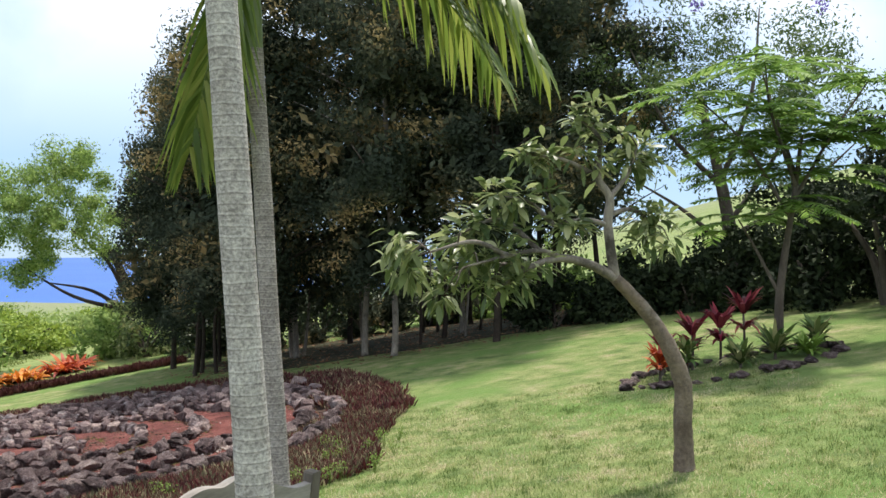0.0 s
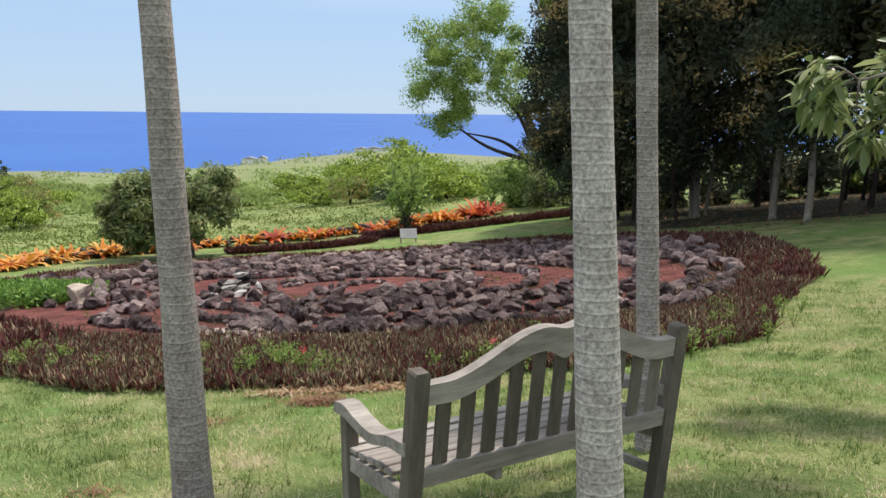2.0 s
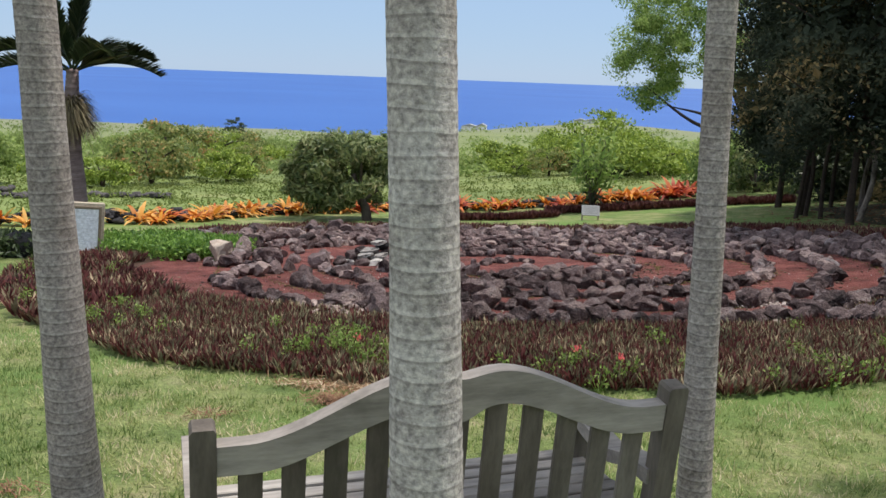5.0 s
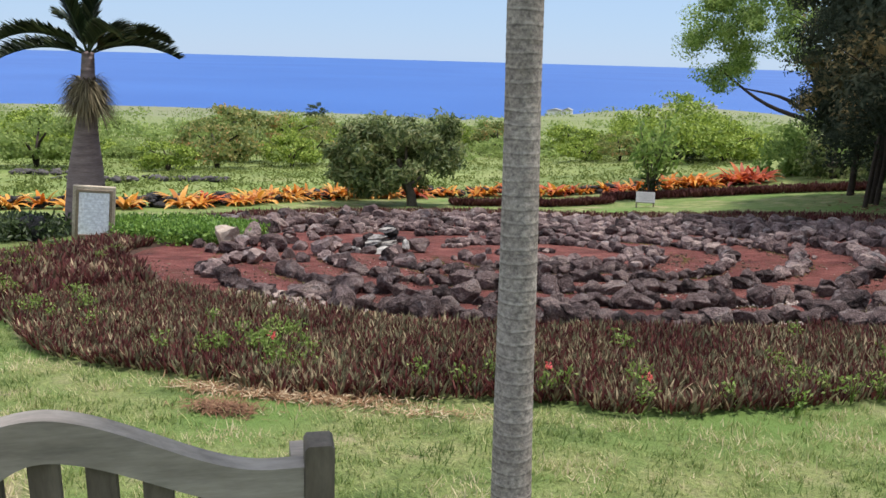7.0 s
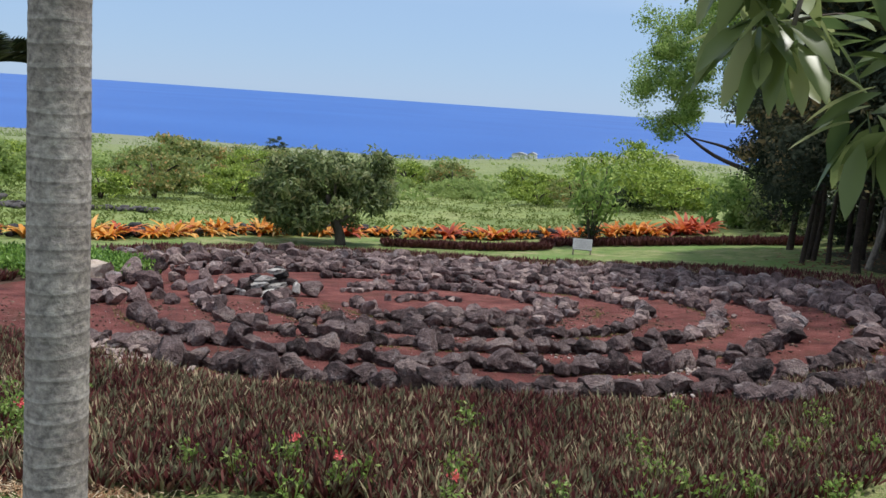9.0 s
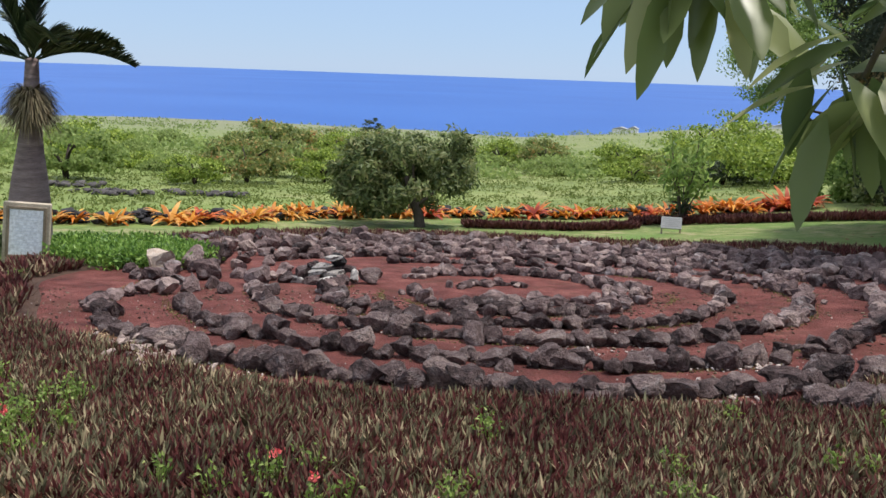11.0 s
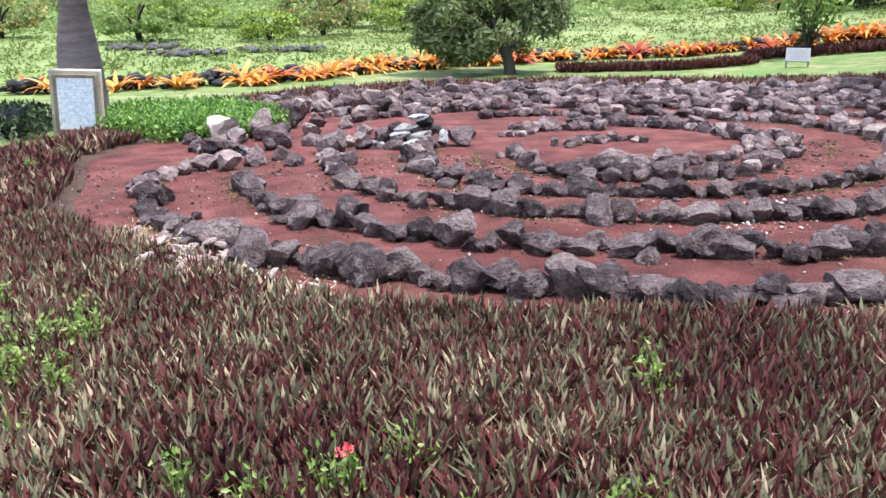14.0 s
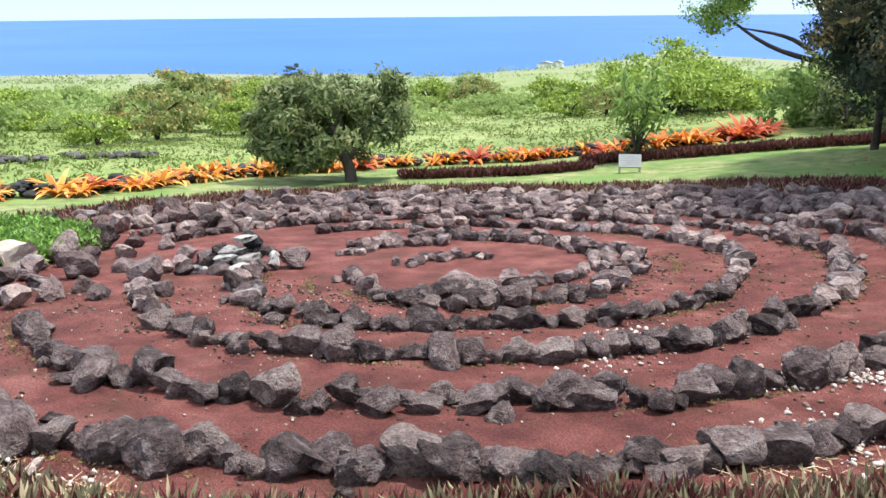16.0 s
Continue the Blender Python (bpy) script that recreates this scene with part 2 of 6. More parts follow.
MAT["crownshaft"] = surface("crownshaft", [(0.3, (0.13, 0.17, 0.07)), (0.7, (0.22, 0.26, 0.12))], 2, 20, 0.5, 0.1, 0.004, stretch=(1, 1, 0.2))

MAT["oyster"] = leaf_material("oyster_plant_leaf", [(0.0, (0.042, 0.013, 0.014)), (0.31, (0.118, 0.033, 0.030)), (0.50, (0.142, 0.055, 0.046)), (0.62, (0.1, 0.085, 0.05)), (0.82, (0.155, 0.158, 0.088)), (0.96, (0.29, 0.245, 0.14)), (1.0, (0.46, 0.37, 0.23))], 0.6, 0.22, (0.8, 0.75), 0.12)
MAT["oyster_mid"] = leaf_material("oyster_plant_maroon_leaf", [(0.0, (0.042, 0.013, 0.014)), (0.36, (0.115, 0.034, 0.031)), (0.62, (0.145, 0.06, 0.05)), (0.78, (0.12, 0.10, 0.06)), (0.92, (0.21, 0.175, 0.105)), (1.0, (0.42, 0.32, 0.2))], 0.6, 0.2, (0.7, 0.6), 0.12)
MAT["oyster_far"] = leaf_material("oyster_plant_far_leaf", [(0.0, (0.038, 0.012, 0.012)), (0.4, (0.095, 0.030, 0.026)), (0.75, (0.13, 0.055, 0.045)), (1.0, (0.24, 0.15, 0.1))], 0.6, 0.15, (0.6, 0.7), 0.15, own=0.8)
MAT["grass"] = leaf_material("grass_blade", [(0.0, (0.10, 0.16, 0.036)), (0.3, (0.215, 0.285, 0.08)), (0.6, (0.35, 0.40, 0.145)), (0.82, (0.50, 0.47, 0.24)), (1.0, (0.62, 0.53, 0.34))], 0.6, 0.35, (1.9, 2.4), own=0.9)
MAT["field_blade"] = leaf_material("tall_grass", [(0.0, (0.115, 0.155, 0.042)), (0.5, (0.16, 0.20, 0.058)), (1.0, (0.205, 0.235, 0.08))], 0.95, 0.3, (0.3, 1.6), 0.0)
MAT["weed"] = leaf_material("weed_leaf", [(0.0, (0.12, 0.20, 0.035)), (0.6, (0.22, 0.33, 0.065)), (1.0, (0.36, 0.42, 0.13))], 0.5, 0.4)
MAT["ground_cover"] = leaf_material("ground_cover_leaf", [(0.0, (0.07, 0.15, 0.03)), (0.6, (0.17, 0.30, 0.05)), (1.0, (0.26, 0.40, 0.08))], 0.5, 0.3)
MAT["grove"] = leaf_material("grove_leaf", [(0.0, (0.040, 0.052, 0.034)), (0.14, (0.074, 0.088, 0.056)), (0.27, (0.12, 0.125, 0.074)), (0.36, (0.22, 0.18, 0.088)), (0.48, (0.44, 0.33, 0.155))], 0.75, 0.28, (0.55, 1.9), 0.06, own=0.2)
# hedge leaves near black, their backlit shade put into the colour
MAT["hedge"] = leaf_material("backlit_hedge_leaf", [(0.0, (0.012, 0.019, 0.010)), (0.4, (0.028, 0.040, 0.018)), (0.8, (0.06, 0.08, 0.035))], 0.7, 0.15, (0.5, 0.5), 0.1, own=0.6)
MAT["light_tree"] = leaf_material("light_tree_leaf", [(0.0, (0.11, 0.185, 0.045)), (0.5, (0.25, 0.36, 0.09)), (1.0, (0.42, 0.50, 0.17))], 0.5, 0.6, (0.5, 0.7), own=0.9)
MAT["bush"] = leaf_material("bush_leaf", [(0.0, (0.055, 0.085, 0.03)), (0.35, (0.135, 0.18, 0.062)), (0.7, (0.24, 0.28, 0.11)), (1.0, (0.42, 0.37, 0.19))], 0.5, 0.45, (1.1, 0.6), 0.3, own=0.85)
MAT["shrub"] = leaf_material("shrub_leaf", [(0.0, (0.18, 0.25, 0.07)), (0.5, (0.26, 0.345, 0.10)), (1.0, (0.35, 0.42, 0.14))], 0.7, 0.5, (0.05, 0.8))
MAT["yellow_shrub"] = leaf_material("umbrella_tree_leaf", [(0.0, (0.10, 0.16, 0.025)), (0.5, (0.24, 0.33, 0.045)), (1.0, (0.40, 0.47, 0.09))], 0.6, 0.3)
MAT["orange_shrub"] = leaf_material("flowering_tree_leaf", [(0.0, (0.11, 0.155, 0.045)), (0.4, (0.23, 0.28, 0.08)), (0.68, (0.36, 0.34, 0.12)), (0.9, (0.58, 0.28, 0.12))], 0.6, 0.4, (0.6, 0.8), own=0.8)
MAT["dark_shrub"] = leaf_material("dark_shrub_leaf", [(0.0, (0.02, 0.035, 0.015)), (0.5, (0.045, 0.07, 0.025)), (1.0, (0.09, 0.12, 0.04))], 0.5, 0.2, (0.4, 0.4))
MAT["palm"] = leaf_material("palm_leaflet", [(0.0, (0.08, 0.13, 0.025)), (0.6, (0.17, 0.23, 0.04)), (1.0, (0.28, 0.31, 0.07))], 0.4, 0.45)
MAT["bottle_palm"] = leaf_material("bottle_palm_leaflet", [(0.0, (0.018, 0.032, 0.018)), (0.7, (0.04, 0.06, 0.03)), (1.0, (0.09, 0.10, 0.05))], 0.4, 0.2)
MAT["fibre"] = leaf_material("palm_fibre", [(0.0, (0.10, 0.075, 0.045)), (0.6, (0.2, 0.165, 0.09)), (1.0, (0.32, 0.27, 0.16))], 0.8, 0.1)
MAT["near_leaf"] = leaf_material("lance_leaf", [(0.0, (0.08, 0.125, 0.045)), (0.45, (0.165, 0.21, 0.075)), (0.8, (0.29, 0.33, 0.14)), (1.0, (0.45, 0.46, 0.25))], 0.38, 0.45, spec=0.45)
MAT["feather"] = leaf_material("feathery_leaf", [(0.0, (0.11, 0.20, 0.04)), (0.6, (0.20, 0.32, 0.075)), (1.0, (0.32, 0.42, 0.13))], 0.6, 0.5)
MAT["red_leaf"] = leaf_material("red_cordyline_leaf", [(0.0, (0.08, 0.01, 0.02)), (0.5, (0.22, 0.02, 0.045)), (1.0, (0.40, 0.09, 0.10))], 0.4, 0.3, by_object=True)
MAT["stripe_leaf"] = leaf_material("striped_leaf", [(0.0, (0.06, 0.12, 0.03)), (0.6, (0.15, 0.2, 0.06)), (1.0, (0.48, 0.45, 0.22))], 0.45, 0.3, by_object=True)
MAT["brom_orange"] = leaf_material("orange_bromeliad_leaf", [(0.0, (0.45, 0.12, 0.02)), (0.5, (0.66, 0.22, 0.025)), (0.85, (0.75, 0.36, 0.05)), (1.0, (0.6, 0.42, 0.10))], 0.5, 0.3, by_object=True)
MAT["brom_yellow"] = leaf_material("yellow_bromeliad_leaf", [(0.0, (0.50, 0.18, 0.025)), (0.5, (0.70, 0.34, 0.05)), (1.0, (0.74, 0.48, 0.16))], 0.5, 0.3, by_object=True)
MAT["brom_red"] = leaf_material("red_bromeliad_leaf", [(0.0, (0.26, 0.035, 0.02)), (0.5, (0.52, 0.09, 0.025)), (1.0, (0.68, 0.2, 0.05))], 0.5, 0.3, by_object=True)
MAT["straw"] = leaf_material("dry_straw", [(0.0, (0.14, 0.065, 0.03)), (0.5, (0.30, 0.17, 0.085)), (0.8, (0.48, 0.36, 0.22)), (1.0, (0.62, 0.52, 0.36))], 0.9, 0.1)
MAT["needles"] = leaf_material("rust_needles", [(0.0, (0.11, 0.05, 0.028)), (0.6, (0.21, 0.105, 0.057)), (1.0, (0.32, 0.20, 0.115))], 0.9, 0.1)
MAT["moss"] = leaf_material("moss_leaf", [(0.0, (0.09, 0.075, 0.025)), (0.5, (0.16, 0.15, 0.045)), (1.0, (0.26, 0.22, 0.08))], 0.8, 0.2)
MAT["petal"] = leaf_material("red_petal", [(0.0, (0.78, 0.10, 0.11)), (1.0, (0.86, 0.22, 0.2))], 0.5, 0.3)
MAT["jacaranda_leaf"] = leaf_material("fine_leaf", [(0.0, (0.04, 0.075, 0.02)), (0.6, (0.10, 0.15, 0.045)), (1.0, (0.2, 0.26, 0.09))], 0.6, 0.4, (0.5, 0.6), own=0.8)
MAT["jacaranda"] = leaf_material("violet_petal", [(0.0, (0.2, 0.13, 0.5)), (1.0, (0.3, 0.2, 0.65))], 0.5, 0.3)


# haze of distance painted into the grassland and scrub colours
distance_haze(MAT["field"], (0.185, 0.195, 0.12), 60, 380)
distance_haze(MAT["shrub"], (0.195, 0.215, 0.13), 70, 380)


def palm_bark(name, tone):
    m, n, l, p = material(name)
    co = n.new("ShaderNodeTexCoord").outputs["Object"]
    base = noise_node(n, l, co, 5.0, 6, 0.6)
    col = ramp(n, [(p0, tuple(c * k for c, k in zip(c0, tone))) for p0, c0 in ((0.3, (0.27, 0.235, 0.215)), (0.5, (0.38, 0.345, 0.325)), (0.7, (0.50, 0.465, 0.44)))])
    l.new(base.outputs[0], col.inputs[0])
    speck = noise_node(n, l, co, 62.0, 4, 0.65, (1, 1, 1.15))
    mask = ramp(n, [(0.37, (0.38, 0.37, 0.37)), (0.45, (0.8, 0.79, 0.79)), (0.53, (1.0, 1.0, 0.99)), (0.62, (1.5, 1.5, 1.46))])
    l.new(speck.outputs[0], mask.inputs[0])
    out = mixed(n, l, 0.72, col.outputs[0], mask.outputs[0], "MULTIPLY")
    sep = n.new("ShaderNodeSeparateXYZ")
    l.new(co, sep.inputs[0])
    wob = noise_node(n, l, co, 4.0, 2)
    z = n.new("ShaderNodeMath")
    z.operation = "MULTIPLY_ADD"
    z.inputs[1].default_value = 0.034
    l.new(wob.outputs[0], z.inputs[0]), l.new(sep.outputs[2], z.inputs[2])
    fr = n.new("ShaderNodeMath")
    fr.operation = "MULTIPLY"
    fr.inputs[1].default_value = 1 / 0.046
    l.new(z.outputs[0], fr.inputs[0])
    ff = n.new("ShaderNodeMath")
    ff.operation = "FRACT"
    l.new(fr.outputs[0], ff.inputs[0])
    ring = ramp(n, [(0.0, (0.25, 0.24, 0.23)), (0.14, (0.27, 0.26, 0.25)), (0.22, (0, 0, 0)), (1.0, (0, 0, 0))])
    l.new(ff.outputs[0], ring.inputs[0])
    gap = noise_node(n, l, co, 14.0, 3)
    gm = ramp(n, [(0.35, (0.4, 0.4, 0.4)), (0.6, (1, 1, 1))])
    l.new(gap.outputs[0], gm.inputs[0])
    both = mixed(n, l, 1.0, ring.outputs[0], gm.outputs[0], "MULTIPLY")
    out = mixed(n, l, 0.42 * tone[0], out, both, "ADD")
    groove = ramp(n, [(0.0, (1, 1, 1)), (0.80, (1, 1, 1)), (0.90, (0.66, 0.65, 0.64)), (0.96, (0.66, 0.65, 0.64)), (1.0, (1, 1, 1))])
    l.new(ff.outputs[0], groove.inputs[0])
    out = mixed(n, l, 0.8, out, groove.outputs[0], "MULTIPLY")
    l.new(out, p.inputs["Base Color"])
    p.inputs["Roughness"].default_value = 0.85
    bumped(n, l, p, speck.outputs[0], 0.5, 0.006)
    return m


MAT["palm_bark"] = palm_bark("ringed_palm_bark", (1.0, 1.0, 1.0))
MAT["brown_palm_bark"] = palm_bark("ringed_brown_palm_bark", (0.74, 0.71, 0.70))


def sea_material():
    m, n, l, p = material("sea_water")
    co = n.new("ShaderNodeTexCoord").outputs["Object"]
    broad = noise_node(n, l, co, 0.004, 4, 0.5, (1, 1, 1))
    col = ramp(n, [(0.3, (0.02, 0.085, 0.30)), (0.7, (0.03, 0.11, 0.35))])
    l.new(broad.outputs[0], col.inputs[0])
    l.new(col.outputs[0], p.inputs["Base Color"])
    p.inputs["Roughness"].default_value = 0.55
    p.inputs["Specular IOR Level"].default_value = 0.25
    w = noise_node(n, l, co, 0.15, 5, 0.7)
    bumped(n, l, p, w.outputs[0], 0.6, 0.5)
    return m


MAT["sea"] = sea_material()


# ---- building helpers ----
def ground_z(x, y):
    """The height of the hillside."""
    x, y = np.asarray(x, float), np.asarray(y, float)
    s, e = -0.72 * x + 0.694 * y, 0.694 * x + 0.72 * y
    far = np.clip(s - 22, 0, None)
    b = np.where(s < -30, 3.4 - 0.03 * (s + 30), np.where(s < 22, -0.05 - 0.115 * s, -2.58 - 0.0645 * far - 0.6 * (1 - np.exp(-far / 12))))
    q = np.clip(16 * np.tanh((e - 6) / 16), 0, None)
    hill = 0.2 * np.clip(x + 0.1 * y - 4, 0, 400) * np.clip((y - 30) / 200, 0, 1)
    cape = 6.5 * np.exp(-((np.degrees(np.arctan2(y, x)) - 121) / 6.5) ** 2) * np.clip((s - 220) / 220, 0, 1)
    return b + 0.03 * q ** 1.5 + hill + cape


def gz(x, y):
    return float(ground_z(x, y))


def mesh_object(name, verts, faces, mat, parent=None, smooth=True, label="", at=None):
    me = bpy.data.meshes.new(name)
    verts = np.asarray(verts, dtype=np.float32)
    if isinstance(faces, np.ndarray):
        k = faces.shape[1]
        me.vertices.add(len(verts))
        me.vertices.foreach_set("co", verts.ravel())
        me.loops.add(faces.size)
        me.loops.foreach_set("vertex_index", faces.astype(np.int32).ravel())
        me.polygons.add(len(faces))
        me.polygons.foreach_set("loop_start", np.arange(len(faces), dtype=np.int32) * k)
        me.update(calc_edges=True)
        me.validate()
    else:
        me.from_pydata(verts.tolist(), [], faces)
    me.polygons.foreach_set("use_smooth", np.full(len(me.polygons), smooth))
    me.materials.append(mat)
    ob = new(name, me)
    if at is not None:
        ob.location = at
    if parent:
        ob.parent = parent
    if label:
        ob["label"] = label
    return ob


def part(name, bm, mat, parent, label="", smooth=False):
    """Links a bmesh as one mesh object under a thing."""
    me = bpy.data.meshes.new(name)
    bm.normal_update()
    bm.to_mesh(me)
    bm.free()
    me.polygons.foreach_set("use_smooth", np.full(len(me.polygons), smooth))
    me.materials.append(mat)
    ob = new(name, me)
    ob.parent = parent
    if label:
        ob["label"] = label
    return ob


def thing(name, at, label, category, group="", turn=0.0):
    ob = new(name)
    ob.location, ob.rotation_euler = at, (0, 0, radians(turn))
    return tagged(ob, label, category, group)


def box(size, centre=(0, 0, 0), bevel=0.004, m=None):
    bm = bmesh.new()
    bmesh.ops.create_cube(bm, size=1, matrix=Matrix.Translation(centre) @ Matrix.Diagonal((*size, 1)))
    if bevel:
        bmesh.ops.bevel(bm, geom=bm.edges[:], offset=bevel, segments=1, affect="EDGES")
    if m is not None:
        bm.transform(m)
    return bm


def spline(points, per=6):
    """A smooth curve through the points."""
    p = np.asarray(points, float)
    q = np.vstack([2 * p[0] - p[1], p, 2 * p[-1] - p[-2]])
    out = []
    for i in range(1, len(q) - 2):
        for u in np.linspace(0, 1, per, endpoint=False):
            out.append(0.5 * (2 * q[i] + (q[i + 1] - q[i - 1]) * u + (2 * q[i - 1] - 5 * q[i] + 4 * q[i + 1] - q[i + 2]) * u ** 2 + (3 * q[i] - q[i - 1] - 3 * q[i + 1] + q[i + 2]) * u ** 3))
    return np.array(out + [p[-1]])


def tube(path, radii, sides=10, lumps=0.0):
    """A tapered round limb along a path: vertices and quads."""
    p = np.asarray(path, float)
    r = np.interp(np.linspace(0, 1, len(p)), np.linspace(0, 1, len(radii)), radii)
    t = np.gradient(p, axis=0)
    t /= np.linalg.norm(t, axis=1)[:, None] + 1e-9
    side = np.cross(t[0], (0.3, 0.9, 0.1))
    ang = np.linspace(0, 2 * np.pi, sides, endpoint=False)
    rings = []
    for i in range(len(p)):
        side = side - t[i] * (side @ t[i])
        side /= np.linalg.norm(side) + 1e-9
        up = np.cross(t[i], side)
        rr = r[i] * (1 + lumps * (rng.random(sides) - 0.5))
        rings.append(p[i] + rr[:, None] * (np.cos(ang)[:, None] * side + np.sin(ang)[:, None] * up))
    rings.append(np.repeat(p[-1:] + t[-1:] * r[-1] * 0.3, sides, axis=0) + (rings[-1] - p[-1]) * 0.05)
    v = np.vstack(rings)
    n = len(rings)
    i, j = np.meshgrid(np.arange(n - 1), np.arange(sides), indexing="ij")
    k = (j + 1) % sides
    f = np.stack([i * sides + j, i * sides + k, (i + 1) * sides + k, (i + 1) * sides + j], -1).reshape(-1, 4)
    return v, f


def unit(v):
    return v / (np.linalg.norm(v, axis=-1, keepdims=True) + 1e-9)


def leaves(p, d, length, width, fold=0.15, hint=None):
    """Pointed folded leaves, one quad each: at p, along d."""
    n = len(p)
    d = unit(np.asarray(d, float))
    h = rng.normal(size=(n, 3)) if hint is None else np.broadcast_to(hint, (n, 3)) + 0.3 * rng.normal(size=(n, 3))
    side = unit(np.cross(d, h))
    nor = np.cross(side, d)
    length, width = np.broadcast_to(length, n)[:, None], np.broadcast_to(width, n)[:, None]
    mid = p + d * length * 0.45 + nor * width * fold
    v = np.stack([p, mid + side * width / 2, p + d * length, mid - side * width / 2], 1).reshape(-1, 3)
    return v, np.arange(4 * n).reshape(-1, 4)


def blades(p, d, length, width, droop, segments=3, taper=None):
    """Strap leaves that arch over: at p, along d, bending down by droop."""
    n = len(p)
    d = unit(np.asarray(d, float))
    side = unit(np.cross(d, np.array([0, 0, 1.0]) + 0.15 * rng.normal(size=(n, 3))))
    taper = taper or [0.75, 1.0, 0.7, 0.04]
    length, width, droop = (np.broadcast_to(a, n)[:, None] for a in (length, width, droop))
    rows = []
    for k in range(segments + 1):
        u = k / segments
        c = p + d * length * u + np.array([0, 0, -1.0]) * droop * length * u ** 2
        w = width * np.interp(u, np.linspace(0, 1, len(taper)), taper) / 2
        rows += [c - side * w, c + side * w]
    v = np.stack(rows, 1).reshape(-1, 3)
    m = 2 * (segments + 1)
    base = np.arange(n)[:, None, None] * m
    q = np.array([[2 * k, 2 * k + 1, 2 * k + 3, 2 * k + 2] for k in range(segments)])[None]
    return v, (base + q).reshape(-1, 4)


def joined(*pieces):
    vs, fs, o = [], [], 0
    for v, f in pieces:
        vs.append(v), fs.append(f + o)
        o += len(v)
    return np.vstack(vs), np.vstack(fs)


def cloud(clumps, length, width, shell=0.55, hang=0.0, jitter=0.35):
    """Leaves filling the outer part of many clumps: (centre, radii, count) each."""
    ps, ds, hs = [], [], []
    for c, r, n in clumps:
        u = unit(rng.normal(size=(n, 3)))
        ps.append(np.asarray(c) + u * np.asarray(r) * (shell + (1 - shell) * rng.random((n, 1))) * (1 + jitter * (rng.random((n, 1)) - 0.5)))
        w = rng.normal(size=(n, 3))
        ds.append(w - u * (w * u).sum(1, keepdims=True) * 0.75 + 0.25 * u - np.array([0, 0, hang]))
        hs.append(u + (0, 0, 0.45))
    p = np.vstack(ps)
    k = 0.7 + 0.6 * rng.random(len(p))
    return leaves(p, np.vstack(ds), length * k, width * k, 0.15, np.vstack(hs))


def crown_clumps(centre, radii, count, size, n, low=-0.6, inner=0.45):
    """Uneven clumps spread over a crown's ellipsoid."""
    out = []
    for _ in range(count):
        u = unit(rng.normal(size=3))
        u[2] = max(u[2], low)
        c = np.asarray(centre) + u * np.asarray(radii) * (inner + (1.05 - inner) * rng.random())
        s = size * (0.6 + 0.8 * rng.random())
        out.append((c, (s, s, s * 0.75), n))
    return out


def feather(base, way, length, leaflets, leaf_len, leaf_wid, droop, up_angle=0.5, hang=0.5):
    """A frond: its midrib as a tube, and its leaflets."""
    way = unit(np.asarray(way, float))
    u = np.linspace(0, 1, 14)
    mid = np.asarray(base) + np.outer(u, way) * length + np.outer(u ** 2, (0, 0, -1)) * droop * length
    rib = tube(mid, [0.012 * length, 0.003 * length], 5)
    t = np.linspace(0.1, 0.99, leaflets)
    p = np.stack([np.interp(t, u, mid[:, k]) for k in range(3)], 1)
    tan = unit(np.stack([np.interp(t, u, np.gradient(mid[:, k])) for k in range(3)], 1))
    side = unit(np.cross(tan, (0, 0, 1.0)))
    size = np.sin(np.pi * (0.12 + 0.8 * t)) ** 0.7
    bits = []
    for s in (1, -1):
        d = side * s + tan * 0.75 + np.array([0, 0, up_angle]) + 0.12 * rng.normal(size=p.shape)
        bits.append(blades(p, d, leaf_len * size, leaf_wid, hang, 3, [0.6, 1, 0.8, 0.05]))
    return rib, joined(*bits)


def rock_mesh(seed, rough=0.16, level=3):
    """An angular lava stone about one metre across."""
    r = np.random.default_rng(seed)
    bm = bmesh.new()
    bmesh.ops.create_icosphere(bm, subdivisions=level, radius=0.56)
    planes = [(Vector(unit(r.normal(size=3))), 0.24 + 0.18 * r.random()) for _ in range(9)]
    planes += [(Vector((0.15 * r.normal(), 0.15 * r.normal(), 1.0)).normalized(), 0.3 + 0.1 * r.random())]
    shift = Vector(r.random(3) * 50)
    for v in bm.verts:
        for nrm, d in planes:
            over = v.co.dot(nrm) - d
            if over > 0:
                v.co -= nrm * over
        v.co += rough * (0.55 * noise.noise_vector(v.co * 2.6 + shift) + 0.34 * noise.noise_vector(v.co * 7 + shift) + 0.16 * noise.noise_vector(v.co * 16 + shift))
    me = bpy.data.meshes.new("lava_rock")
    bm.to_mesh(me)
    bm.free()
    me.polygons.foreach_set("use_smooth", np.full(len(me.polygons), level > 2))
    if level > 2:
        me.set_sharp_from_angle(angle=radians(24))
    return me


def inside(poly, x, y):
    """Which of the points lie in the polygon."""
    x, y, hit = np.asarray(x), np.asarray(y), np.zeros(np.shape(x), bool)
    for (x0, y0), (x1, y1) in zip(poly, np.roll(poly, -1, axis=0)):
        hit ^= ((y0 > y) != (y1 > y)) & (x < (x1 - x0) * (y - y0) / (y1 - y0 + 1e-12) + x0)
    return hit


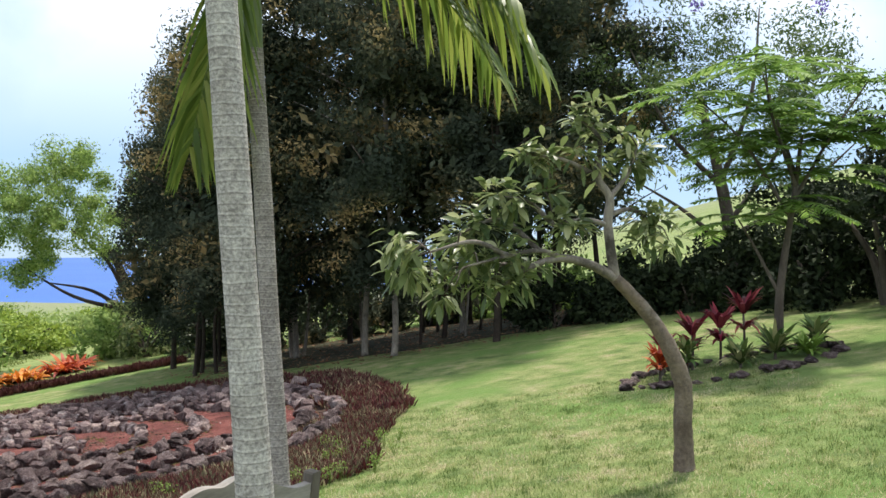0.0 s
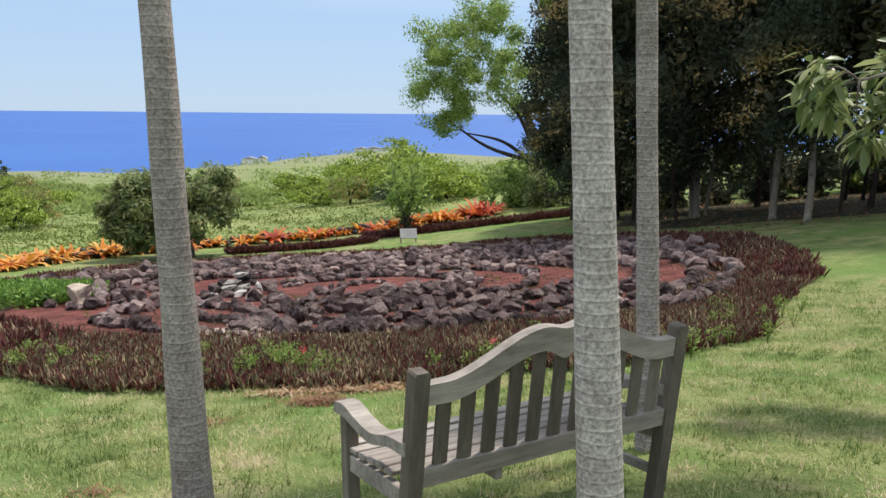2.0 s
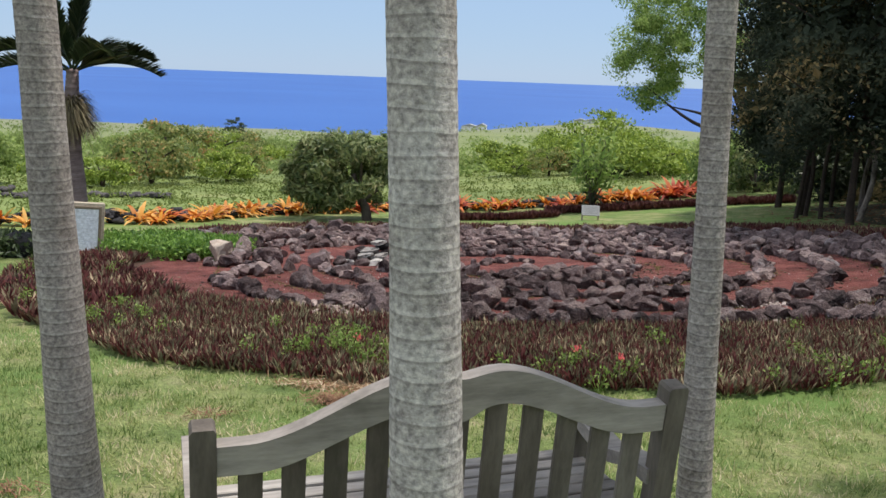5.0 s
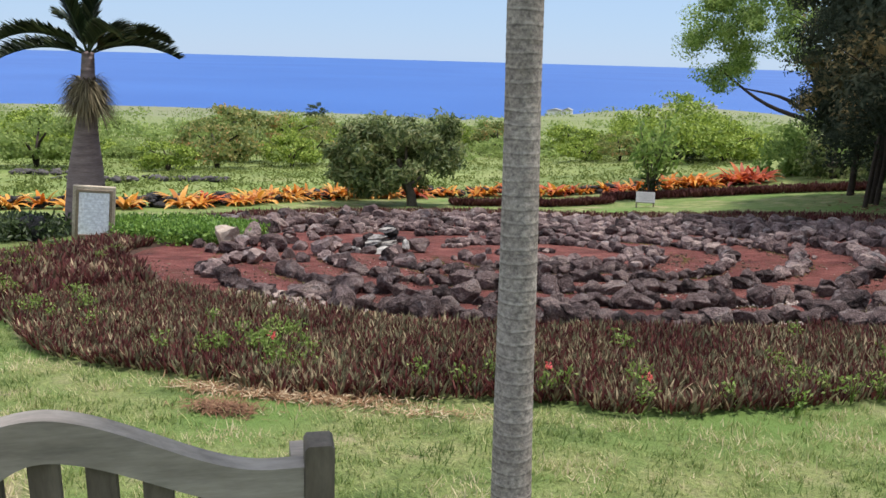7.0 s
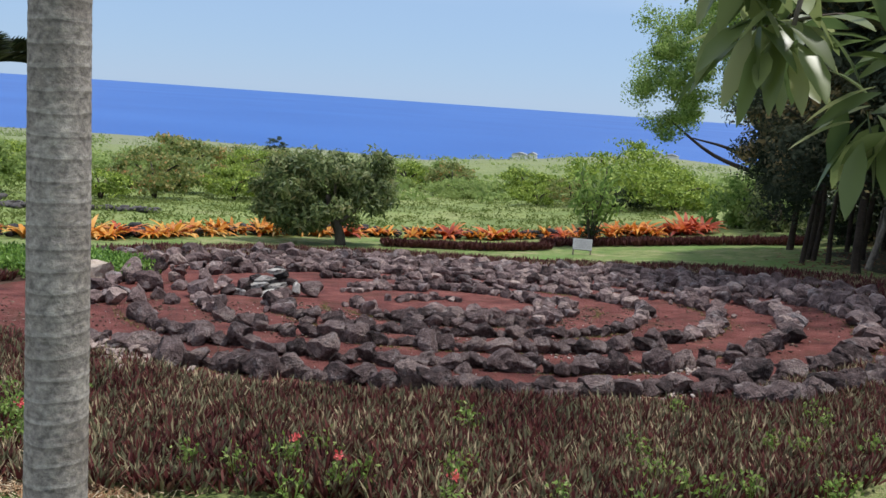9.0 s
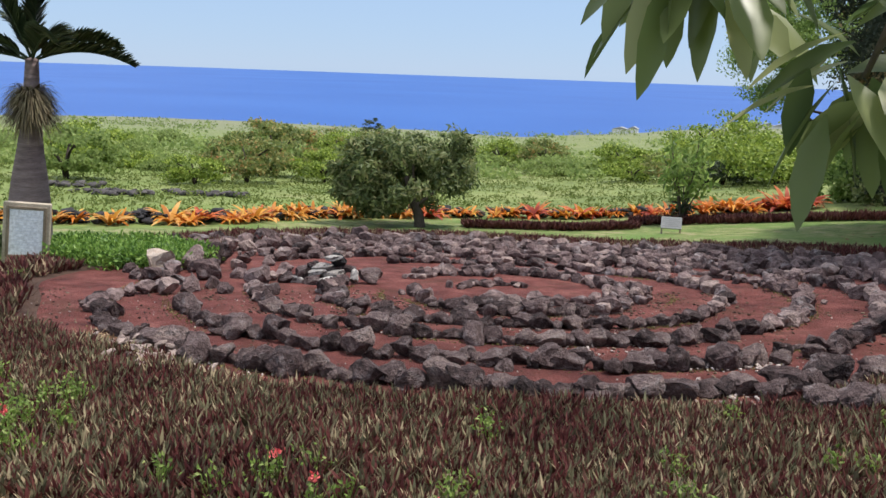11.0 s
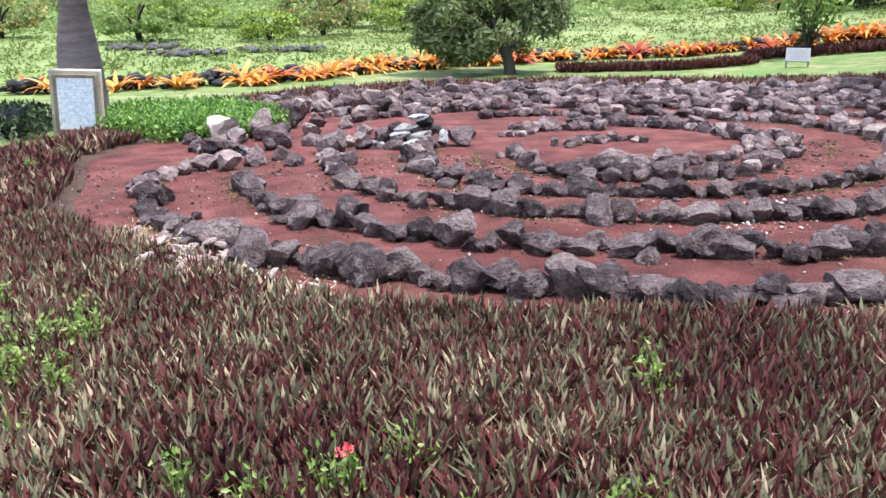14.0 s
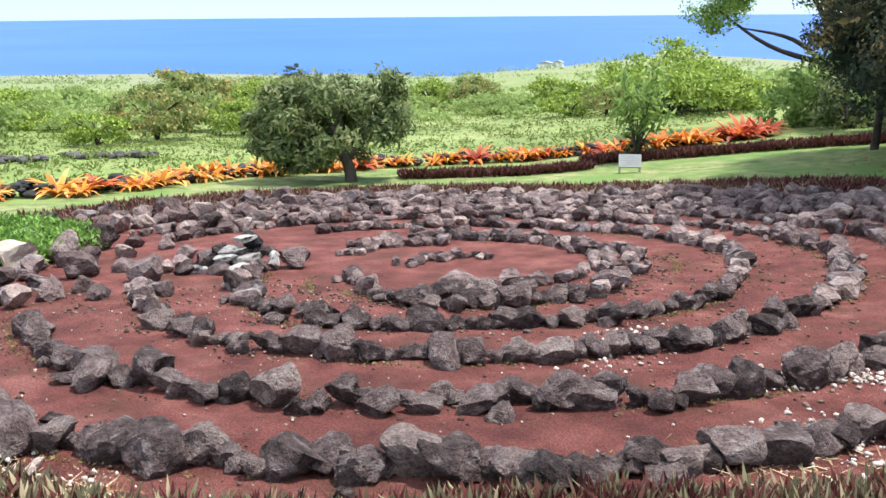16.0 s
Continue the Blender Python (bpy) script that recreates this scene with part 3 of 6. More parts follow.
# ---- ground, sea ----
CENTRE = np.array([-8.0, 13.9])  # the middle of the labyrinth
BED = np.array([(-180, 9.3), (-165, 8.6), (-150, 7.6), (-135, 7.2), (-120, 7.6), (-105, 8.0), (-90, 8.27), (-60, 8.6), (-45, 8.56), (-30, 8.1), (-15, 7.5), (10, 7.4), (40, 8.3), (70, 9.4), (100, 9.9), (140, 10.0), (180, 9.3)])
FLOOR = np.array([(-180, 7.0), (-150, 6.2), (-120, 6.15), (-90, 6.05), (-45, 6.05), (0, 5.95), (40, 6.4), (90, 7.7), (135, 8.1), (180, 7.0)])
BORDER = spline([(-21.8, -10), (-21.4, 4), (-20.9, 10.3), (-20.2, 13), (-20.1, 15.4), (-21.2, 19), (-20.5, 24.2), (-18.6, 29), (-16.2, 31.6), (-14.2, 34.5), (-13.4, 38)], 8)  # where the lawn ends


def polar(x, y):
    return np.degrees(np.arctan2(np.asarray(y) - CENTRE[1], np.asarray(x) - CENTRE[0])), np.hypot(np.asarray(x) - CENTRE[0], np.asarray(y) - CENTRE[1])


def bed_radius(a):
    return np.interp(a, BED[:, 0], BED[:, 1]) + 0.12 * np.sin(np.radians(a) * 9) + 0.07 * np.sin(np.radians(a) * 23)


def floor_radius(a):
    return np.interp(a, FLOOR[:, 0], FLOOR[:, 1]) + 0.1 * np.sin(np.radians(a) * 11)


def ground_sheet():
    na, radii = 200, np.concatenate([[0.0], np.geomspace(0.6, 4900, 120)])
    ang = np.linspace(0, 2 * np.pi, na, endpoint=False)
    r, a = np.meshgrid(radii, ang, indexing="ij")
    x, y = -3 + r * np.cos(a), 6 + r * np.sin(a)
    z = ground_z(x, y)
    s = -0.72 * x + 0.694 * y
    z += np.clip((s - 60) / 300, 0, 1) * 2.2 * np.sin(x * 0.021 + 1.3 * np.sin(y * 0.013)) * np.cos(y * 0.017)
    z = np.where(s > 700, -47, z)
    v = np.stack([x, y, z], -1).reshape(-1, 3)
    i, j = np.meshgrid(np.arange(len(radii) - 1), np.arange(na), indexing="ij")
    k = (j + 1) % na
    f = np.stack([i * na + j, (i + 1) * na + j, (i + 1) * na + k, i * na + k], -1).reshape(-1, 4)
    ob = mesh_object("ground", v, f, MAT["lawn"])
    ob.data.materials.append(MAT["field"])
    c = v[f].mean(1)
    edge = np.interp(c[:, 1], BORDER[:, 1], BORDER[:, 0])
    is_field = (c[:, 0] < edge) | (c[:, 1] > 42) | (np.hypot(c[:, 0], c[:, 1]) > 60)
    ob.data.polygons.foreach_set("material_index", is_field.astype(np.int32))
    return tagged(ob, "mown green lawn on a gentle hillside running into pale grassland", "ground", kind="structure")


def disc(name, radius, mat, lift, label, category):
    """A flat sheet lying on the hillside within an outline round the labyrinth."""
    na, nr = 144, 26
    ang = np.linspace(-180, 180, na, endpoint=False)
    a, u = np.meshgrid(ang, np.linspace(0, 1, nr), indexing="xy")
    r = radius(a) * u
    x, y = CENTRE[0] + r * np.cos(np.radians(a)), CENTRE[1] + r * np.sin(np.radians(a))
    z = ground_z(x, y) + lift + 0.008 * np.sin(x * 5) * np.cos(y * 4.3)
    z[-1] -= lift + 0.05
    v = np.stack([x, y, z], -1).reshape(-1, 3)
    i, j = np.meshgrid(np.arange(nr - 1), np.arange(na), indexing="ij")
    k = (j + 1) % na
    f = np.stack([i * na + j, i * na + k, (i + 1) * na + k, (i + 1) * na + j], -1).reshape(-1, 4)
    return tagged(mesh_object(name, v, f[:, ::-1].copy(), mat), label, category, kind="structure")


ground_sheet()
disc("planting_bed", bed_radius, MAT["mulch"], 0.012, "dark mulched soil of the round planting bed", "soil")
disc("labyrinth_floor", floor_radius, MAT["dirt"], 0.026, "bare red earth paths between the labyrinth stones", "dirt path")
sea_v = np.array([(-4900, -3000, -35), (4900, -3000, -35), (4900, 4900, -35), (-4900, 4900, -35)], float)
sea = tagged(mesh_object("water", sea_v, [[0, 1, 2, 3]], MAT["sea"]), "deep blue ocean reaching to a hazy horizon", "sea", kind="structure")


# ---- labyrinth stones ----
def row_radius(near, far, a):
    return near + (far - near) * (1 - np.cos(np.radians(a + 45))) / 2


ROCKS = [rock_mesh(s) for s in range(14)]
LABEL_ROCK = "rough grey-brown lava stone in the labyrinth's rows"


def place_stones():
    # near radius, far radius, first and last angle, size of stone
    rows = [(5.60, 6.2, -104, 205, 0.275), (4.66, 5.4, -93, 196, 0.25), (3.66, 4.6, -114, 198, 0.235), (2.76, 3.5, -122, 170, 0.235), (1.95, 2.65, -100, 150, 0.22),
            (1.2, 2.1, -45, 178, 0.21), (1.30, 1.75, 140, 196, 0.19), (0.35, 0.6, 100, 230, 0.16), (6.3, 6.95, 35, 200, 0.33), (6.6, 7.7, 50, 190, 0.34), (6.2, 6.4, -20, 60, 0.31)]
    spots = []
    for near, far, a0, a1, size in rows:
        a = a0
        while a < a1:
            r = row_radius(near, far, a) - 0.018 * max(0, -75 - a) + rng.normal() * 0.055
            if near == 1.95:  # the innermost turn winds inwards at its end
                r = np.interp(a, (-100, -80, -62, -45, 20, 70, 150), (1.29, 1.59, 1.88, 2.1, 1.9, 2.17, 2.5)) + rng.normal() * 0.05
            s = size * (0.66 + 0.82 * rng.random() ** 1.6)
            spots.append((CENTRE[0] + r * math.cos(radians(a)), CENTRE[1] + r * math.sin(radians(a)), s, a))
            if rng.random() < 0.08:  # smaller stones tumbled beside the row
                q = r + rng.choice((-1, 1)) * rng.uniform(0.14, 0.24)
                spots.append((CENTRE[0] + q * math.cos(radians(a)), CENTRE[1] + q * math.sin(radians(a)), rng.uniform(0.1, 0.19), a))
            a += math.degrees(s * 0.54 / r)
    for x, y, s in ((-9.4, 9.7, 0.46), (-9.6, 10.1, 0.42), (-10.65, 9.98, 0.36), (-9.7, 10.45, 0.36), (-9.3, 10.45, 0.34), (-9.3, 10.75, 0.3), (-10.45, 11.2, 0.34), (-9.75, 11.15, 0.52), (-10.8, 12.1, 0.36), (-9.8, 11.85, 0.5), (-12.1, 12.05, 0.36), (-12.7, 11.55, 0.4), (-11.3, 11.15, 0.36), (-9.0, 10.9, 0.32), (-10.85, 10.35, 0.4), (-10.45, 10.65, 0.46), (-10.1, 11.5, 0.3), (-11.4, 11.6, 0.34), (-12.0, 11.3, 0.36), (-11.7, 12.3, 0.34), (-13.65, 12.5, 0.5), (-10.2, 10.2, 0.3), (-9.28, 9.05, 0.32), (-9.46, 9.26, 0.3), (-9.56, 9.5, 0.34), (-9.62, 9.72, 0.28), (-10.37, 10.25, 0.3), (-11.2, 11.0, 0.32), (-10.33, 11.46, 0.34), (-10.38, 11.82, 0.3)):  # the heap beside the way in
        spots.append((x, y, 0.86 * s, 40))
    for _ in range(14):
        a, r = rng.uniform(-138, -118), rng.uniform(4.0, 5.4)
        spots.append((CENTRE[0] + r * math.cos(radians(a)), CENTRE[1] + r * math.sin(radians(a)), rng.uniform(0.16, 0.26), a))
    for _ in range(170):  # loose stones filling the rows farthest from the lawn
        a = rng.uniform(55, 172)
        r = row_radius(5.0, 5.6, a) + rng.uniform(0, 2.3)
        spots.append((CENTRE[0] + r * math.cos(radians(a)), CENTRE[1] + r * math.sin(radians(a)), rng.uniform(0.2, 0.34), a))
    for x, y, s in ((-6.2, 12.9, 0.4), (-6.5, 12.75, 0.36), (-6.9, 12.6, 0.3), (-7.15, 13.1, 0.34), (-6.75, 13.05, 0.36), (-6.45, 13.2, 0.3)):
        spots.append((x, y, s, 0))
    spots.sort(key=lambda q: (q[0] + 2.5) ** 2 + (q[1] - 9) ** 2)
    rest = []
    for i, (x, y, s, a) in enumerate(spots):
        me = ROCKS[int(rng.integers(len(ROCKS)))]
        sx, sy, sz = s * rng.uniform(0.85, 1.25), s * rng.uniform(0.75, 1.0), s * rng.uniform(0.68, 1.0)
        m = Matrix.Translation((x, y, gz(x, y) + 0.02 + sz * 0.30)) @ Euler((rng.normal() * 0.2, rng.normal() * 0.2, radians(a + 90) + rng.normal() * 0.5)).to_matrix().to_4x4() @ Matrix.Diagonal((sx, sy, sz, 1))
        if i < 300:
            ob = new("lava_rock", me)
            ob.matrix_world = m
            tagged(ob, LABEL_ROCK, "rock", "labyrinth stones")
        else:
            rest.append((me, m))
    for me in ROCKS:
        me.materials.append(MAT["rock"])
    rough = {me: rock_mesh(k, 0.16, 2) for k, me in enumerate(ROCKS)}
    vs, fs, o = [], [], 0
    for me, m in ((rough[a], b) for a, b in rest):
        co = np.empty(len(me.vertices) * 3, np.float32)
        me.vertices.foreach_get("co", co)
        tri = np.empty(len(me.loops), np.int32)
        me.loops.foreach_get("vertex_index", tri)
        mm = np.array(m)
        vs.append(co.reshape(-1, 3) @ mm[:3, :3].T + mm[:3, 3])
        fs.append(tri.reshape(-1, 3) + o)
        o += len(co) // 3
    ob = mesh_object("lava_rocks", np.vstack(vs), np.vstack(fs), MAT["rock_joined"], smooth=False)
    tagged(ob, "close-packed grey-brown lava stones filling the labyrinth's outer rows", "rocks", kind="stuff")


place_stones()


def single_rock(name, x, y, size, mat, label, seed, sink=0.3, lift=0.0, turn=0.0, group=""):
    me = rock_mesh(seed)
    me.name = name
    me.materials.append(mat)
    ob = new(name, me)
    ob.matrix_world = Matrix.Translation((x, y, gz(x, y) + size[2] * sink + lift)) @ Euler((0.1, -0.15, radians(turn))).to_matrix().to_4x4() @ Matrix.Diagonal((*size, 1))
    return tagged(ob, label, "rock", group)


single_rock("pale_boulder", -11.33, 10.34, (0.52, 0.44, 0.52), MAT["cream_rock"], "pale cream boulder standing at the labyrinth's entrance", 77, 0.35, 0.05, 40)
single_rock("brown_boulder", -11.65, 11.0, (0.5, 0.42, 0.45), MAT["rock"], "brown-grey lava boulder beside the pale one", 72, 0.35, 0.05, 10)
single_rock("brown_boulder", -12.2, 11.7, (0.5, 0.42, 0.42), MAT["rock"], "brown-grey lava boulder at the labyrinth's edge", 73, 0.35, 0.05, 80)
single_rock("dark_boulder", -14.1, 8.35, (0.7, 0.6, 0.62), MAT["dark_rock"], "black lava boulder beside the framed sign", 74, 0.3, 0.0, 30)
CAIRN = np.array([-9.57, 12.06])
CAIRN_LABELS = {"rock": "grey lava stone in the cairn", "white_rock": "bleached white stone piled on the cairn", "dark_rock": "black stone on top of the cairn"}
for i, (along, back, z, size, kind, turn) in enumerate((
        (-0.52, 0.0, 0.06, (0.34, 0.28, 0.22), "rock", 20), (-0.28, 0.10, 0.08, (0.36, 0.3, 0.26), "rock", 70), (0.66, 0.06, 0.09, (0.46, 0.32, 0.30), "rock", 30), (0.10, 0.14, 0.12, (0.44, 0.34, 0.34), "rock", 10),
        (-0.22, -0.14, 0.05, (0.30, 0.22, 0.17), "rock", 50), (0.02, -0.18, 0.05, (0.34, 0.2, 0.16), "white_rock", 75), (0.26, -0.12, 0.06, (0.26, 0.2, 0.2), "rock", 20), (0.42, -0.02, 0.10, (0.2, 0.16, 0.28), "white_rock", 100), (-0.38, -0.05, 0.05, (0.22, 0.2, 0.16), "white_rock", 0),
        (-0.12, -0.04, 0.19, (0.38, 0.18, 0.13), "white_rock", 40), (0.16, -0.04, 0.20, (0.40, 0.18, 0.12), "white_rock", 66), (-0.04, 0.02, 0.30, (0.36, 0.17, 0.12), "white_rock", 35), (0.30, 0.04, 0.24, (0.28, 0.17, 0.13), "rock", 85),
        (0.20, 0.06, 0.38, (0.28, 0.24, 0.24), "dark_rock", 15), (-0.16, 0.12, 0.24, (0.26, 0.2, 0.2), "rock", 5), (0.10, 0.0, 0.44, (0.26, 0.13, 0.10), "white_rock", 50))):
    single_rock("cairn_stone", CAIRN[0] + 0.52 * along - 0.85 * back, CAIRN[1] + 0.85 * along + 0.52 * back, size, MAT[kind], CAIRN_LABELS[kind], 80 + i, 0.2, 0.85 * z, turn, "cairn")


# ---- palms on the lawn ----
def palm_trunk_mesh(path, radii):
    p = spline(path, 170)
    v, f = tube(p, radii, 24)
    z = v[:, 2]
    along = np.repeat(np.arange(len(p) + 1), 24)[: len(v)]
    c = np.vstack([p, p[-1:]])[along]
    ph = ((z + 0.017) / 0.046) % 1
    grow = -0.012 * np.exp(-((ph - 0.5) ** 2) / 0.02) + 0.010 * np.exp(-((ph - 0.06) ** 2) / 0.004)
    return c + (v - c) * (1 + grow + 0.02 * np.sin(v[:, :1].ravel() * 40 + z * 7))[:, None], f


def lawn_palm(x, y, lean, height, r0, r1, ways, label, seed, bark="brown_palm_bark"):
    global rng
    rng = np.random.default_rng(seed)
    base = thing("palm_tree", (x, y, gz(x, y)), label, "palm tree", "palms beside the bench")
    path = [(0, 0, -0.15), (lean[0] * 0.1, lean[1] * 0.1, 0.1), (lean[0] * height * 0.5, lean[1] * height * 0.5, height * 0.5), (lean[0] * height, lean[1] * height, height)]
    v, f = palm_trunk_mesh(path, [r0 * 1.22, r0 * 1.07, r0, 0.3 * r0 + 0.7 * r1, r1, r1, r1 * 0.97])
    mesh_object("trunk", v, f, MAT[bark], base)
    top = np.array(path[-1])
    v, f = tube(spline([top - (0, 0, 0.02), top + (lean[0] * 0.3, 0, 0.4), top + (lean[0] * 1.1, lean[1] * 1.1, 1.15)], 6), [r1 * 0.95, r1 * 1.05, r1 * 0.8, r1 * 0.45], 14)
    mesh_object("crownshaft", v, f, MAT["crownshaft"], base, label="smooth green crownshaft")
    head = top + np.array((lean[0] * 1.0, lean[1] * 1.0, 1.05))
    for azimuth, rise, length, droop in ways:
        a = radians(azimuth)
        rib, lf = feather(head, (math.cos(a), math.sin(a), rise), length, 50, 0.6, 0.042, droop, 0.1, 0.75)
        v, f = joined(rib, lf)
        mesh_object("frond", v, f, MAT["palm"], base)
    return base


WAYS = ((15, 0.8, 2.0, 0.9), (70, 1.3, 1.9, 0.8), (130, 0.7, 2.0, 0.9), (190, 1.2, 1.9, 0.8), (250, 0.8, 2.0, 0.9), (310, 1.4, 1.8, 0.7))
lawn_palm(-0.73, 3.588, (-0.060, 0.004), 5.6, 0.092, 0.068, WAYS, "tall palm with a pale grey ringed trunk behind the bench", 21, "palm_bark")
lawn_palm(-1.0556, 5.7043, (-0.0583, 0.0408), 3.6, 0.0787, 0.061, ((-8, 0.75, 2.3, 0.95), (20, 0.35, 2.0, 0.9), (4, 0.5, 2.3, 0.95), (75, 2.4, 1.7, 0.4), (110, 2.6, 1.6, 0.3), (200, 2.0, 1.8, 0.5), (222, -4.2, 1.8, 0.0)), "slim palm with a ringed grey-brown trunk beyond the bench", 22)
lawn_palm(-2.901, 3.8264, (-0.0251, -0.0221), 5.8, 0.103, 0.070, WAYS, "palm with a ringed grey-brown trunk on open lawn", 23)
rng = np.random.default_rng(31)


# ---- bench ----
def extrude_profile(outline, y0, y1, m=None):
    """A board cut to an outline in x and z, between two depths."""
    bm = bmesh.new()
    a = [bm.verts.new((x, y0, z)) for x, z in outline]
    b = [bm.verts.new((x, y1, z)) for x, z in outline]
    bm.faces.new(a), bm.faces.new(b[::-1])
    for i in range(len(a)):
        j = (i + 1) % len(a)
        bm.faces.new((a[j], a[i], b[i], b[j]))
    bmesh.ops.recalc_face_normals(bm, faces=bm.faces[:])
    if m is not None:
        bm.transform(m)
    return bm


def rail_shape(u):
    """Height of the top rail's crest along the bench: level ends, a raised middle."""
    k = np.clip((0.585 - abs(u)) / 0.48, 0, 1)
    return 0.848 + 0.156 * (k * k * (3 - 2 * k)) - 0.018 * np.exp(-((u / 0.06) ** 2))


def garden_bench():
    b = thing("garden_bench", (-1.095, 4.06, gz(-1.095, 4.06) + 0.028), "weathered grey teak garden bench with an arched slatted back", "bench")
    b.rotation_euler = Euler((radians(-2.5), 0, radians(59)))
    half = 0.69
    back = Matrix.Translation((0, 0, 0.42)) @ Matrix.Rotation(radians(9), 4, "X") @ Matrix.Translation((0, 0, -0.42))
    for s in (-1, 1):
        part("back_post", extrude_profile([(s * half - 0.033, -0.06), (s * half + 0.033, -0.06), (s * half + 0.033, 0.892), (s * half + 0.026, 0.902), (s * half - 0.026, 0.902), (s * half - 0.033, 0.892)], -0.03, 0.035, back), MAT["teak_upright_shaded"], b)
        part("front_leg", box((0.06, 0.06, 0.65), (s * half, 0.53, 0.265)), MAT["teak_upright_shaded"], b)
        pts = spline([(-0.02, 0.605), (0.12, 0.60), (0.26, 0.572), (0.40, 0.597), (0.50, 0.627), (0.585, 0.622)], 5)
        low = spline([(-0.02, 0.555), (0.12, 0.555), (0.26, 0.525), (0.40, 0.547), (0.50, 0.572), (0.60, 0.572)], 5)
        m = Matrix.Rotation(radians(90), 4, "Z")
        part("arm_rest", extrude_profile([tuple(p) for p in pts] + [tuple(p) for p in low[::-1]], -s * half - 0.042, -s * half + 0.042, m), MAT["teak"], b)
        part("side_rail", box((0.035, 0.5, 0.075), (s * half, 0.27, 0.36)), MAT["teak"], b)
        part("stretcher", box((0.03, 0.5, 0.045), (s * half, 0.27, 0.16)), MAT["teak"], b)
        part("seat_bearer", box((0.035, 0.5, 0.07), (s * 0.25, 0.28, 0.375)), MAT["teak"], b)
    us = np.linspace(-half + 0.034, half - 0.034, 81)
    crest = [(u, rail_shape(u)) for u in us]
    foot = [(u, rail_shape(u * 1.02) - 0.094 - 0.008 * math.cos(math.pi * u / half) - 0.03 * math.exp(-((u / 0.06) ** 2))) for u in us[::-1]]
    part("top_rail", extrude_profile(crest + foot, -0.024, 0.024, back), MAT["teak"], b)
    part("lower_rail", box((2 * half - 0.07, 0.04, 0.085), (0, 0, 0.455), m=back), MAT["teak"], b)
    part("front_apron", box((2 * half - 0.06, 0.03, 0.075), (0, 0.53, 0.36)), MAT["teak"], b)
    n = 11
    for i in range(n):
        u = (i - (n - 1) / 2) * 0.114
        top = rail_shape(u) - 0.088
        part("back_slat", box((0.064, 0.018, top - 0.48), (u, 0, (top + 0.50) / 2), 0.003, m=back), MAT["teak_upright_shaded"], b)
    for i in range(7):
        part("seat_slat", box((2 * half + 0.03 if i < 6 else 2 * half - 0.07, 0.062, 0.022), (0, 0.555 - i * 0.078, 0.425 - 0.006 * math.sin(i)), 0.004), MAT["teak"], b)
    return b


garden_bench()


# ---- trees ----
def tree(name, at, label, category, trunk, limbs, clumps, leaf, bark, length, width, group="", hang=0.0, shell=0.5, radius=0.2, core=()):
    """A tree: trunk and limbs as tapered tubes, a crown of many small leaves. Paths are relative to the foot."""
    b = thing(name, (at[0], at[1], gz(*at)), label, category, group)
    v, f = tube(spline(trunk, 5), [radius * 1.25, radius, radius * 0.8, radius * 0.55], 10, 0.15)
    mesh_object("trunk", v, f, bark, b)
    for limb in limbs:
        v, f = tube(spline(limb, 5), [radius * 0.45, radius * 0.3, radius * 0.1], 7)
        mesh_object("limb", v, f, bark, b)
    v, f = cloud(clumps, length, width, shell, hang)
    if core:  # dense sprays close to the trunk
        v, f = joined((v, f), cloud(core, 0.3, 0.15, 0.1))
    mesh_object("crown", v, f, leaf, b, smooth=False)
    return b


def grove_tree(x, y, height, spread, low, bark, seed, n=430, taper=0.0):
    global rng
    rng = np.random.default_rng(seed)
    trunk = [(0, 0, -0.2), (0.05 * rng.normal(), 0, 1.2), (0.12 * rng.normal(), 0.12 * rng.normal(), height * 0.45), (0.2 * rng.normal(), 0, height * 0.85)]
    limbs = []
    for k in range(5):
        a, z = 6.28 * rng.random(), low + (height - low) * rng.uniform(0.05, 0.5)
        limbs.append([(0, 0, z - 0.6), (0.5 * spread * math.cos(a), 0.5 * spread * math.sin(a), z + 0.3), (0.9 * spread * math.cos(a), 0.9 * spread * math.sin(a), z + 0.9)])
    mid = (low + height) / 2
    clumps = crown_clumps((0, 0, mid), (spread, spread, (height - low) / 2), 54, spread * 0.27, n, -0.95, 0.78)
    clumps += crown_clumps((0, 0, mid), (spread * 0.5, spread * 0.5, (height - low) * 0.4), 14, spread * 0.45, n, -0.9)
    if taper:  # narrowing towards the top
        clumps = [(np.array(c) * (*[1 - taper * max(0.0, (c[2] - low) / (height - low)) ** 1.3] * 2, 1), r, k) for c, r, k in clumps]
    tree("grove_tree", (x, y), "tall dense dark-green tree in the shady grove", "tree", trunk, limbs, clumps, MAT["grove"], bark, 0.125, 0.058, "grove", shell=0.3, radius=0.085, core=[(np.array(c) * (0.72, 0.72, 1) + (0, 0, 0.12 * (mid - c[2])), np.array(r) * 0.9, 58) for c, r, k in clumps])


